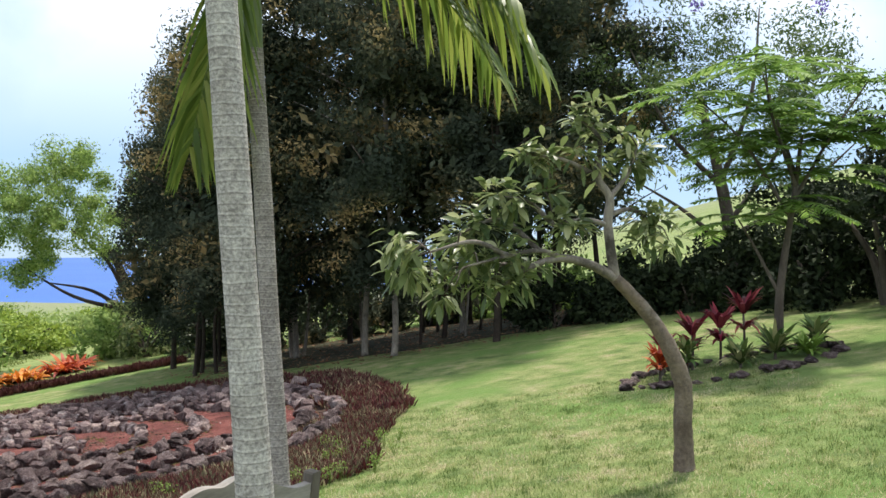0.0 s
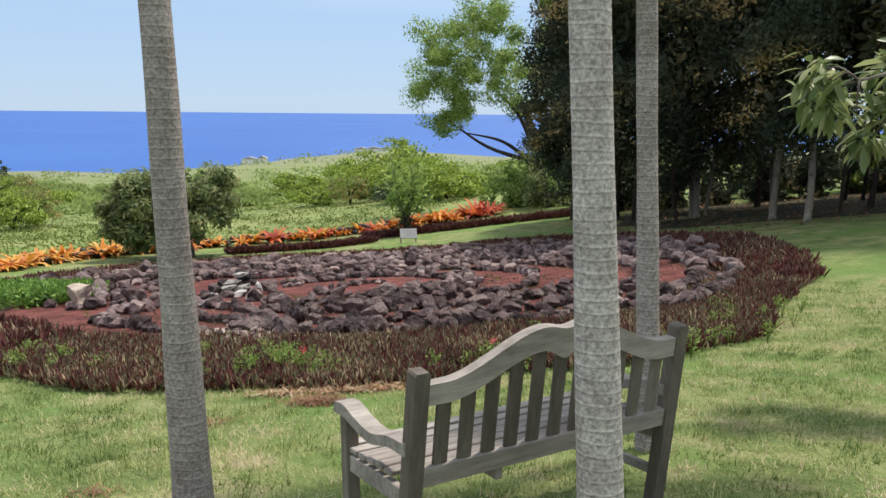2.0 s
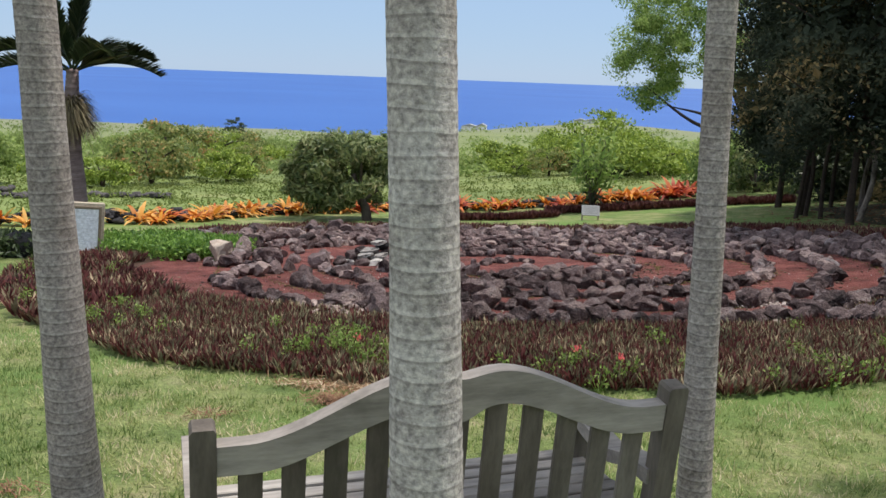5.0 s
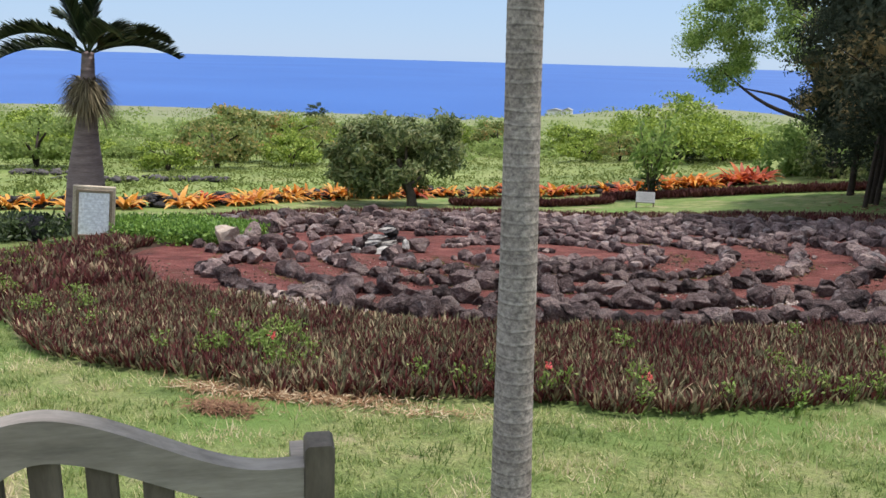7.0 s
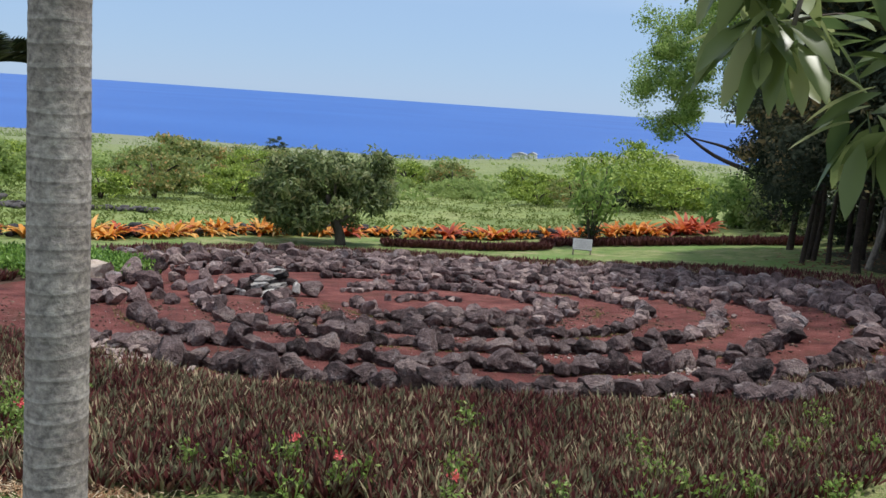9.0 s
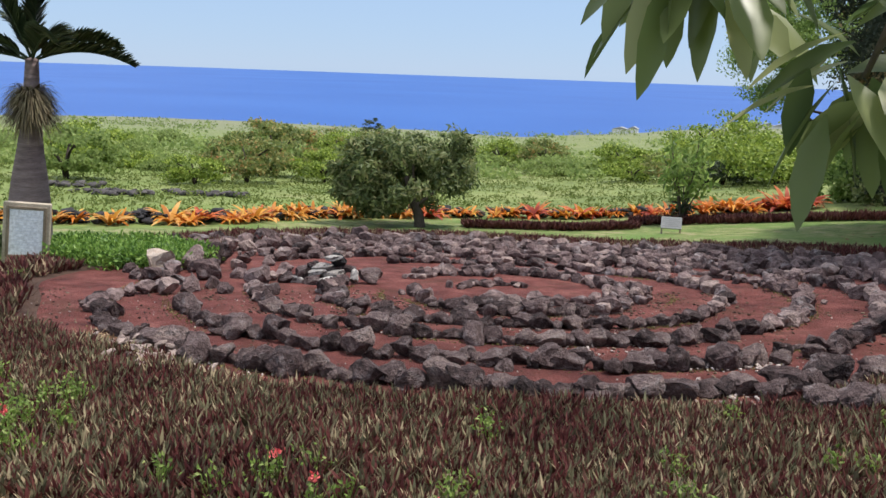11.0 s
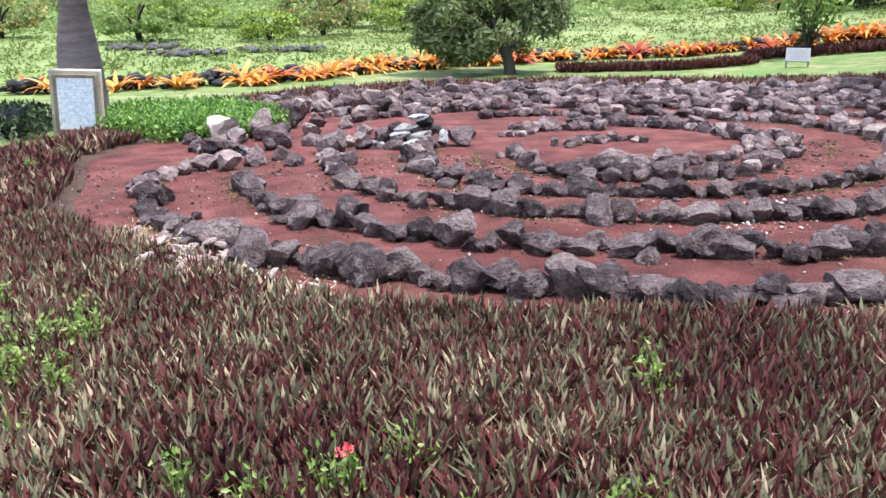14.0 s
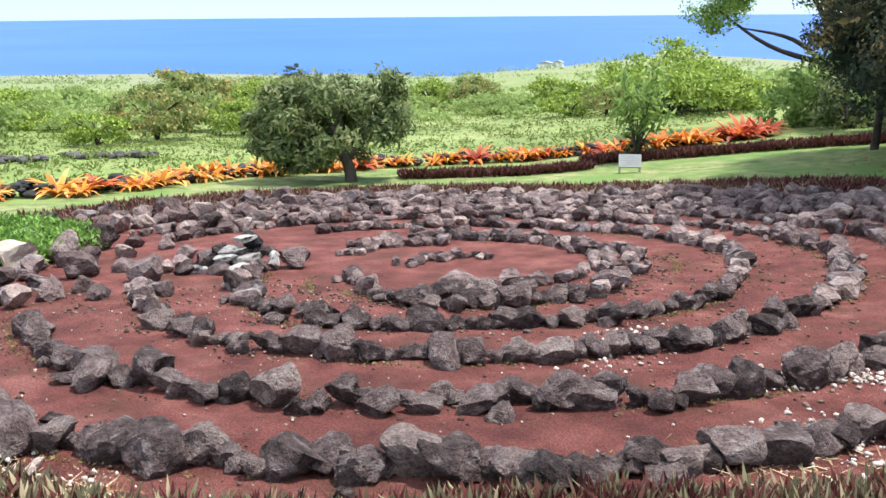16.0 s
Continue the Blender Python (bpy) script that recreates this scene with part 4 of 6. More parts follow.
for i, (x, y, h, w, low, bark) in enumerate(((-5.65, 24.4, 12.0, 3.3, 1.2, "dark_bark"), (-4.6, 27.0, 13.5, 2.8, 1.1, "pale_bark"), (-2.25, 24.6, 13.5, 2.8, 1.3, "pale_bark"), (-1.35, 23.2, 13, 3.0, 1.7, "pale_bark"), (1.4, 22.9, 12.5, 2.4, 2.3, "dark_bark"), (0.6, 27.0, 13.5, 2.9, 1.4, "pale_bark"), (2.9, 26.4, 13, 2.8, 2.2, "dark_bark"), (5.0, 28.0, 11.5, 2.8, 2.4, "dark_bark"), (-7.9, 27.4, 10.5, 2.8, 1.2, "dark_bark"), (-9.4, 30.0, 8.5, 2.2, 1.0, "dark_bark"), (-3.2, 29.5, 12, 3.2, 0.5, "dark_bark"), (-7.0, 30.5, 10, 3.0, 0.4, "dark_bark"), (1.0, 31.0, 12, 3.4, 2.6, "dark_bark"), (4.2, 32.0, 12, 3.2, 2.8, "dark_bark"))):
    grove_tree(x, y, h, w, low, MAT[bark], 100 + i, 430 if y < 28 else 160, 0.62 if x < -5 else 0.0)
rng = np.random.default_rng(130)
# earth and fallen leaves under the grove, the trees' shade painted into the earth
na, nr = 72, 12
a, u = np.meshgrid(np.linspace(0, 2 * np.pi, na, endpoint=False), np.linspace(0, 1, nr))
w = 1 + 0.06 * np.sin(5 * a) + 0.04 * np.sin(11 * a)
x, y = -0.5 + 7.7 * u * w * np.cos(a), 28.6 + 4.9 * u * w * np.sin(a)
z = ground_z(x, y) + 0.02
z[-1] -= 0.06
i, j = np.meshgrid(np.arange(nr - 1), np.arange(na), indexing="ij")
k = (j + 1) % na
f = np.stack([i * na + j, (i + 1) * na + j, (i + 1) * na + k, i * na + k], -1).reshape(-1, 4)
tagged(mesh_object("grove_soil", np.stack([x, y, z], -1).reshape(-1, 3), f, MAT["shaded_leaf_mould"]), "leaf-strewn earth darkened with the shade of the grove", "soil", kind="structure")
n = 3000
a, u = 6.28 * rng.random(n), rng.random(n) ** 0.5 * (1 + 0.22 * rng.random(n))
x, y = -0.5 + 7.7 * u * np.cos(a), 28.4 + 5.2 * u * np.sin(a)
v, f = leaves(np.stack([x, y, ground_z(x, y) + 0.035], 1), rng.normal(size=(n, 3)) * (1, 1, 0.12), 0.13, 0.06, 0.15, (0, 0, 1.0))
tagged(mesh_object("fallen_leaves", v, f, MAT["needles"], smooth=False), "brown fallen leaves scattered in the grove's shade", "leaves", kind="stuff")
for i in range(26):  # thin stems standing in the shade
    x, y = rng.uniform(-8, 4), rng.uniform(25.0, 31)
    v, f = tube(spline([(0, 0, -0.1), (rng.normal() * 0.1, 0, 1.5), (rng.normal() * 0.25, rng.normal() * 0.2, 3.6)], 4), [rng.uniform(0.035, 0.09), 0.04], 7)
    tagged(mesh_object("tree_stem", v, f, MAT["pale_bark" if i % 3 == 0 else "dark_bark"], at=(x, y, gz(x, y))), "thin bare stem in the shade of the grove", "tree trunk", "grove stems")


def shrub(name, x, y, radii, label, leaf, length, width, count=16, n=110, lift=0.5, bark="bark", category="shrub", group=""):
    b = thing(name, (x, y, gz(x, y)), label, category, group)
    c = (0, 0, radii[2] * lift + 0.05)
    for k in range(4):
        a = 1.57 * k + rng.random()
        v, f = tube(spline([(0, 0, -0.1), (radii[0] * 0.2 * math.cos(a), radii[1] * 0.2 * math.sin(a), c[2] * 0.6), (radii[0] * 0.55 * math.cos(a), radii[1] * 0.55 * math.sin(a), c[2] * 1.1)], 4), [0.04 * radii[2], 0.015 * radii[2]], 6)
        mesh_object("stem", v, f, MAT[bark], b)
    v, f = cloud(crown_clumps(c, radii, count, min(radii) * 0.42, n, -0.8), length, width, 0.35)
    mesh_object("foliage", v, f, leaf, b, smooth=False)
    return b


# light green tree behind the grove, over the sea
tree("spreading_tree", (-13.6, 38.5), "light green spreading tree with dark limbs above the ocean", "tree",
     [(0, 0, -0.3), (-0.2, 0, 1.6), (-0.6, 0, 3.2), (-1.2, 0.2, 4.6)],
     [[(-0.2, 0, 1.6), (-2.0, 0, 2.8), (-4.2, 0.3, 3.2)], [(-0.4, 0, 2.3), (-1.6, 0.5, 4.2), (-3.2, 0.5, 5.6)], [(-0.6, 0, 3), (0.8, 0, 4.6), (1.6, 0, 6.2)], [(-0.3, 0, 1.9), (-2.6, -0.6, 2.6), (-5.0, -0.5, 4.0)]],
     crown_clumps((-2.9, 0, 6.3), (3.9, 2.6, 3.0), 80, 0.68, 400, -0.7, 0.55) + crown_clumps((-4.6, 0, 3.6), (1.5, 1.2, 1.0), 14, 0.6, 200), MAT["light_tree"], MAT["dark_bark"], 0.15, 0.065, radius=0.26, shell=0.3)
for x, y, r, leaf in ((-12.6, 36.5, (1.6, 1.4, 1.9), "bush"), (-10.6, 35.5, (1.5, 1.3, 1.7), "bush"), (-15.0, 38.0, (1.4, 1.2, 1.5), "light_tree"), (-9.0, 33.0, (1.5, 1.3, 1.5), "dark_shrub"), (-13.4, 41.0, (1.8, 1.8, 2.8), "light_tree"), (-7.0, 34.0, (1.8, 1.4, 1.6), "dark_shrub"), (-5.0, 35.5, (2.2, 1.4, 2.2), "dark_shrub"), (-2.5, 36, (2.2, 1.4, 2.6), "dark_shrub"), (0.5, 36, (2.2, 1.4, 2.6), "dark_shrub"), (3.5, 35, (2.2, 1.4, 2.2), "light_tree"), (6.0, 30, (1.8, 1.2, 1.3), "light_tree"), (-8.5, 38, (2.4, 1.4, 3.0), "dark_shrub"), (-5.2, 38.5, (2.4, 1.4, 3.4), "dark_shrub"), (-2.0, 39, (2.4, 1.4, 3.6), "dark_shrub"), (1.4, 39, (2.4, 1.4, 3.4), "dark_shrub"), (-11.2, 38.0, (2.0, 1.4, 2.2), "dark_shrub"), (-7.8, 32.6, (1.5, 0.9, 1.3), "grove"), (-5.4, 32.4, (1.5, 0.9, 1.4), "grove"), (-3.0, 32.4, (1.5, 0.9, 1.4), "grove"), (-0.6, 33.2, (1.6, 0.9, 1.4), "grove"), (1.6, 34.4, (1.6, 0.9, 1.5), "light_tree"), (2.9, 32.2, (1.5, 0.9, 1.3), "light_tree"), (0.2, 34.0, (1.4, 0.9, 1.3), "light_tree"), (4.4, 33.0, (1.6, 0.9, 1.5), "light_tree")):
    shrub("shade_shrub", x, y, r, "leafy shrub in a thicket at the edge of the grove", MAT[leaf], 0.24, 0.11, 18, 100, group="thicket")
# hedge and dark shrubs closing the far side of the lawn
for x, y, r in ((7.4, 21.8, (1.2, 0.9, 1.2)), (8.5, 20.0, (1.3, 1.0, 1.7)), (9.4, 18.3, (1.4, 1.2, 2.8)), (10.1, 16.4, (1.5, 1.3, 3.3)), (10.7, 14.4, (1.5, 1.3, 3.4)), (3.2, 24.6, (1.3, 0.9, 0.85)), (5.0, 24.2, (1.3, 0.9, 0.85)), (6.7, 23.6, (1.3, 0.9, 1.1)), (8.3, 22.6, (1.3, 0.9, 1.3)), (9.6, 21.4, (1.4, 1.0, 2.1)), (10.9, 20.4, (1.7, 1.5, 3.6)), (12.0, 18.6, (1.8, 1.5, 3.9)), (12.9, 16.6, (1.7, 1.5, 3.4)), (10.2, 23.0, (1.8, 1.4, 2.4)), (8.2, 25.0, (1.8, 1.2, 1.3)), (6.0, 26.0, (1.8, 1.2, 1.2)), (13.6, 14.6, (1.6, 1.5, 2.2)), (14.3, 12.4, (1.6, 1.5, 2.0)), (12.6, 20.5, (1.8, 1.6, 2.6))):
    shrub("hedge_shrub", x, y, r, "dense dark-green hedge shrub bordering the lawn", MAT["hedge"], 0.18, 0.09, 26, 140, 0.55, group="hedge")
# feathery trees on the uphill side
tree("jacaranda_tree", (8.6, 25.5), "tall feathery tree with thin limbs and a few violet flowers", "tree",
     [(0, 0, -0.2), (-0.1, 0, 1.8), (-0.4, 0, 3.6), (-1.0, 0, 6.0)],
     [[(-0.1, 0, 1.4), (-1.4, 0, 2.6), (-3.0, 0, 3.6)], [(-0.2, 0, 2.2), (1.2, 0, 4.2), (2.6, 0.4, 7.0)], [(-0.4, 0, 3.4), (-1.8, 0.3, 5.0), (-3.0, 0, 7.4)], [(-0.4, 0, 3.4), (0.4, -0.4, 6), (0.8, 0, 8.6)], [(0, 0, 1.9), (1.8, 0, 3.0), (3.6, 0, 4.6)]],
     crown_clumps((0, 0, 6.4), (4.6, 3.0, 3.9), 78, 0.85, 220, -0.85), MAT["jacaranda_leaf"], MAT["bark"], 0.15, 0.055, radius=0.2, hang=0.3, shell=0.2)
for x, y, z in ((7.4, 25, 8.7), (8.0, 24.6, 8.9), (11.0, 25, 8.6)):
    v, f = cloud([((0, 0, 0), (0.22, 0.22, 0.3), 60)], 0.1, 0.07)
    tagged(mesh_object("flower_cluster", v, f, MAT["jacaranda"], at=(x, y, z), smooth=False), "violet flower cluster on the feathery tree", "flowers", "jacaranda flowers")


def fern_tree():
    global rng
    rng = np.random.default_rng(55)
    x, y = 5.6, 14.4
    b = thing("poinciana_tree", (x, y, gz(x, y)), "slender young tree with flat layers of ferny bright-green leaves", "tree")
    paths = [[(0, 0, -0.1), (0.0, 0, 0.8), (0.1, 0, 1.6), (0.25, 0, 2.5), (0.4, 0, 3.6)], [(0.0, 0, 0.95), (-0.35, 0.1, 1.7), (-0.6, 0.2, 2.2)], [(0.2, 0, 2.2), (-0.6, -0.2, 3.4), (-1.4, -0.2, 4.2)], [(0.25, 0, 2.5), (0.9, 0, 3.6), (1.6, 0.2, 4.5)], [(0.3, 0, 2.9), (0.2, 0.6, 4.0), (0.1, 1.0, 4.9)], [(0.3, 0, 2.7), (-0.3, -0.5, 3.9), (-0.5, -0.8, 4.6)]]
    for i, p in enumerate(paths):
        v, f = tube(spline(p, 6), [0.085, 0.06, 0.03] if i == 0 else [0.035, 0.012], 9)
        mesh_object("trunk" if i == 0 else "limb", v, f, MAT["bark"], b)
    heads = [np.array(p[-1]) for p in paths] + [np.array(p[-2]) for p in paths if p[-2][2] > 2.4] + [np.array((-0.3, 0.1, 3.0)), np.array((0.9, 0.1, 3.1)), np.array((1.3, -0.2, 3.7)), np.array((-1.0, 0.0, 3.5))]
    bits = []
    for h in heads:
        for k in range(9):
            a = 6.28 * (k + rng.random()) / 9
            rib, lf = feather(h + rng.normal(size=3) * 0.12, (math.cos(a), math.sin(a), rng.uniform(0.05, 0.3)), rng.uniform(0.8, 1.4), 26, 0.26, 0.045, 0.3, 0.02, 0.15)
            bits += [rib, lf]
    v, f = joined(*bits)
    mesh_object("crown", v, f, MAT["feather"], b, smooth=False)


fern_tree()


# ---- crooked leafy tree on the lawn ----
def lance_leaves(p, d, length, width):
    """Broad pointed leaves with a folded midrib, hanging a little."""
    n = len(p)
    d = unit(d)
    side = unit(np.cross(d, np.array([0, 0, 1.0]) + 0.35 * rng.normal(size=(n, 3))))
    nor = np.cross(side, d)
    length, width = length[:, None], width[:, None]
    us, ws = (0.0, 0.12, 0.35, 0.65, 0.88, 1.0), (0.08, 0.35, 0.92, 1.0, 0.5, 0.03)
    rows = []
    for u, w in zip(us, ws):
        c = p + d * length * u - np.array([0, 0, 1.0]) * length * 0.28 * u * u
        rows += [c - side * width * w / 2 + nor * width * w * 0.12, c, c + side * width * w / 2 + nor * width * w * 0.12]
    v = np.stack(rows, 1).reshape(-1, 3)
    q = []
    for k in range(len(us) - 1):
        q += [[3 * k, 3 * k + 1, 3 * k + 4, 3 * k + 3], [3 * k + 1, 3 * k + 2, 3 * k + 5, 3 * k + 4]]
    return v, (np.arange(n)[:, None, None] * 3 * len(us) + np.array(q)[None]).reshape(-1, 4)


def crooked_tree():
    global rng
    rng = np.random.default_rng(77)
    x, y = 2.25, 8.15
    z0 = gz(x, y)
    b = thing("crooked_tree", (x, y, z0), "small crooked tree with bare brown trunk and lance-shaped leaf clusters", "tree")
    o = np.array((x, y, z0))
    w = lambda *ps: [np.array(p) - o for p in ps]
    trunk = w((2.26, 8.15, z0 - 0.1), (2.26, 8.15, -0.3), (2.25, 8.15, 0.0), (2.25, 8.13, 0.33), (2.14, 8.1, 0.64), (2.0, 8.1, 0.90), (1.78, 8.05, 1.17), (1.59, 8.0, 1.36))
    limbs = [w((1.59, 8.0, 1.36), (1.36, 7.9, 1.48), (1.07, 7.75, 1.55), (0.77, 7.6, 1.48), (0.53, 7.5, 1.32)), w((1.07, 7.75, 1.55), (0.85, 7.6, 1.62), (0.55, 7.35, 1.58), (0.2, 7.05, 1.5)),
             w((1.59, 8.0, 1.36), (1.53, 8.0, 1.85), (1.55, 8.0, 2.1), (1.44, 8.0, 2.3), (1.47, 8.05, 2.64), (1.31, 8.1, 2.85)), w((1.53, 8.0, 1.85), (1.3, 7.9, 1.9), (1.0, 7.8, 1.85)),
             w((1.55, 8.0, 2.1), (1.75, 8.1, 2.35), (1.85, 8.2, 2.6)), w((1.54, 8.0, 1.95), (1.8, 8.2, 2.0), (2.05, 8.3, 1.85)), w((0.85, 7.6, 1.62), (0.5, 7.6, 1.9), (0.1, 7.5, 1.75)), w((1.44, 8.0, 2.3), (1.1, 7.9, 2.45), (0.7, 7.8, 2.5)),
             w((0.55, 7.35, 1.58), (0.25, 7.15, 1.7), (-0.1, 6.95, 1.62)), w((1.0, 7.8, 1.85), (0.75, 7.6, 2.05), (0.45, 7.5, 2.1)), w((0.77, 7.6, 1.48), (0.4, 7.7, 1.5), (-0.1, 7.7, 1.45))]
    v, f = tube(spline(trunk, 6), [0.115, 0.088, 0.085, 0.075, 0.065, 0.055], 14, 0.12)
    mesh_object("trunk", v, f, MAT["tan_bark"], b)
    tips = []
    for k, p in enumerate(limbs):
        v, f = tube(spline(p, 6), [0.05, 0.036, 0.016] if k in (0, 2) else [0.026, 0.02, 0.009], 9, 0.1)
        mesh_object("limb", v, f, MAT["pale_bark"], b)
        q = spline(p, 8)
        tips += [q[-1], q[-3], q[-6], q[len(q) * 2 // 3]]
    extra = w((-0.25, 6.95, 1.62), (-0.1, 6.85, 1.42), (-0.3, 7.15, 1.45), (0.1, 6.95, 1.35), (-0.35, 7.2, 1.7), (0.15, 7.0, 1.75), (0.0, 7.2, 1.25), (-0.42, 7.5, 1.5), (0.95, 7.9, 2.15), (1.25, 7.9, 2.5), (0.6, 7.6, 1.75), (2.15, 8.2, 1.7), (1.42, 8.0, 2.95), (0.35, 7.4, 1.35), (0.25, 7.25, 1.6), (2.1, 8.2, 1.95), (1.95, 8.2, 2.4), (1.9, 8.1, 1.7), (1.7, 8.1, 2.7))
    for e in extra:
        near = min(tips[:44], key=lambda t: np.linalg.norm(t - e))
        v, f = tube(spline([near, (near + e) / 2 + (0, 0, 0.05), e], 4), [0.009, 0.005], 6)
        mesh_object("twig", v, f, MAT["bark"], b)
    ps, ds = [], []
    for t in tips + extra:
        n = 44 if (t + o)[1] < 7.4 else 24
        u = unit(rng.normal(size=(n, 3)) * (1, 1, 0.7))
        ps.append(t + u * 0.05 + rng.normal(size=(n, 3)) * 0.045)
        ds.append(u + (0, 0, -0.65 if (t + o)[1] < 7.3 else 0.05))
    p, d = np.vstack(ps), np.vstack(ds)
    far_enough = lambda c, r: np.linalg.norm(p + o - np.array(c), axis=1) > r
    keep = ((p + o)[:, 1] > 6.7) & far_enough((0.65, 5.83, 1.26), 1.5) & far_enough((0.1, 6.1, 1.2), 0.95)
    p, d = p[keep], d[keep]
    k = 0.75 + 0.5 * rng.random(len(p))
    v, f = lance_leaves(p, d, np.where((p + o)[:, 1] < 7.4, 0.14, 0.165) * k, np.where((p + o)[:, 1] < 7.4, 0.052, 0.055) * k)
    mesh_object("crown", v, f, MAT["near_leaf"], b)


crooked_tree()


# ---- round bed of cordylines on the lawn ----
def rosette(n, length, width, spread, droop, lift=0.0, stand=0.4):
    a = 2.4 * np.arange(n) + 0.3 * rng.normal(size=n)
    t = (np.arange(n) + 0.5) / n
    up = stand + (1 - t) * 1.4 * (1 - stand) + 0.15 * rng.normal(size=n)
    d = np.stack([np.cos(a) * spread, np.sin(a) * spread, np.abs(up) + 0.1], 1)
    p = np.stack([0.02 * np.cos(a), 0.02 * np.sin(a), lift + 0.02 * t], 1)
    return blades(p, d, length * (0.75 + 0.4 * rng.random(n)), width, droop * (0.6 + 0.8 * rng.random(n)), 4, [0.7, 1, 0.95, 0.6, 0.03])


def leaf_parts(rosette_mesh, mat, parent):
    """Each strap leaf of a rosette as a part of its plant."""
    v, f = rosette_mesh
    per = 10
    q = f[:4]
    for i in range(len(v) // per):
        mesh_object("leaf", v[i * per:(i + 1) * per], q.copy(), mat, parent)


for x, y, mat, h, length, label in ((3.3, 13.2, "brom_red", 0.3, 0.5, "orange-red cordyline in the stone-edged bed"), (3.75, 13.3, "stripe_leaf", 0.35, 0.45, "variegated dracaena in the stone-edged bed"), (4.0, 13.9, "red_leaf", 0.55, 0.62, "deep crimson cordyline in the stone-edged bed"), (4.45, 13.9, "red_leaf", 0.6, 0.62, "deep crimson cordyline in the stone-edged bed"), (4.9, 14.1, "red_leaf", 0.75, 0.65, "deep crimson cordyline in the stone-edged bed"), (4.6, 13.4, "stripe_leaf", 0.1, 0.6, "green strap-leaved plant in the stone-edged bed"), (5.25, 13.7, "stripe_leaf", 0.15, 0.75, "green and cream striped plant in the stone-edged bed"), (5.7, 13.5, "weed", 0.05, 0.55, "arching green strap-leaved plant in the stone-edged bed"), (6.0, 13.9, "stripe_leaf", 0.2, 0.6, "green and cream striped plant in the stone-edged bed"), (3.5, 13.8, "red_leaf", 0.4, 0.5, "deep crimson cordyline in the stone-edged bed")):
    b = thing("cordyline", (x, y, gz(x, y)), label, "plant", "bed plants")
    v, f = tube([(0, 0, -0.05), (0.01, 0, h * 0.5), (0, 0.01, h)], [0.025, 0.018], 7)
    mesh_object("stem", v, f, MAT["bark"], b)
    leaf_parts(joined(rosette(34, length, 0.075, 0.55, 0.42, h, 0.75), rosette(22, length * 0.85, 0.07, 0.8, 0.6, h * 0.65, 0.45)), MAT[mat], b)
for i in range(46):
    t = 2 * math.pi * i / 46
    x, y = 4.55 + 1.75 * math.cos(t) + 0.06 * rng.normal(), 13.5 + 0.85 * math.sin(t) + 0.25 * math.cos(t)
    s = rng.uniform(0.13, 0.27)
    ob = new("border_stone", ROCKS[i % 14])
    ob.matrix_world = Matrix.Translation((x, y, gz(x, y) + s * 0.2)) @ Euler((0, 0, 6.28 * rng.random())).to_matrix().to_4x4() @ Matrix.Diagonal((s * 1.2, s, s * 0.6, 1))
    tagged(ob, "dark lava stone edging the cordyline bed", "rock", "bed edging")


# ---- bottle palm and framed sign ----
def bottle_palm():
    global rng
    rng = np.random.default_rng(91)
    x, y = -14.62, 9.40
    b = thing("bottle_palm", (x, y, gz(x, y)), "bottle palm with a swollen grey trunk and arching dark fronds", "palm tree")
    p = spline([(0, 0, -0.1), (0.02, 0.05, 0.9), (0.04, 0.10, 1.7), (0.07, 0.15, 2.4), (0.09, 0.2, 3.2)], 30)
    v, f = tube(p, [0.36, 0.35, 0.32, 0.27, 0.21, 0.17, 0.14, 0.12, 0.10], 20)
    v *= 1 + 0.006 * np.sin(v[:, 2:3] * 70)
    mesh_object("trunk", v, f, MAT["bottle_bark"], b)
    n = 1500
    a = 6.28 * rng.random(n)
    pp = np.stack([0.07 + 0.13 * np.cos(a), 0.15 + 0.13 * np.sin(a), 2.35 + 0.4 * rng.random(n)], 1)
    v, f = blades(pp, np.stack([np.cos(a), np.sin(a), 0.7 * rng.normal(size=n)], 1), 0.2 + 0.28 * rng.random(n), 0.018, 0.6, 3, [1, 1, 0.8, 0.2])
    mesh_object("fibre_skirt", v, f, MAT["fibre"], b, label="shaggy dry fibre skirt below the fronds")
    head = np.array((0.09, 0.2, 3.15))
    view = math.atan2(-6, 15)
    for sidew, depth, rise, length, droop in ((1, 0.1, 0.85, 1.55, 0.85), (1, -0.25, 0.5, 1.55, 0.75), (-1, 0.1, 0.85, 2.0, 1.1), (-1, -0.35, 0.4, 1.9, 0.9), (-0.5, 0.5, 1.8, 1.9, 0.5), (0.25, 0.3, 2.0, 1.7, 0.35), (0.4, 0.9, 0.9, 1.7, 0.9), (-0.35, -0.9, 1.3, 1.7, 0.8)):
        ca, sa = math.cos(view), math.sin(view)
        way = np.array((-sa * sidew + ca * depth, ca * sidew + sa * depth, rise))
        rib, lf = feather(head, way, length * 1.15, 130, 0.46, 0.055, droop * 0.62, 0.95, 0.2)
        v, f = joined(rib, lf)
        mesh_object("frond", v, f, MAT["bottle_palm"], b)


bottle_palm()


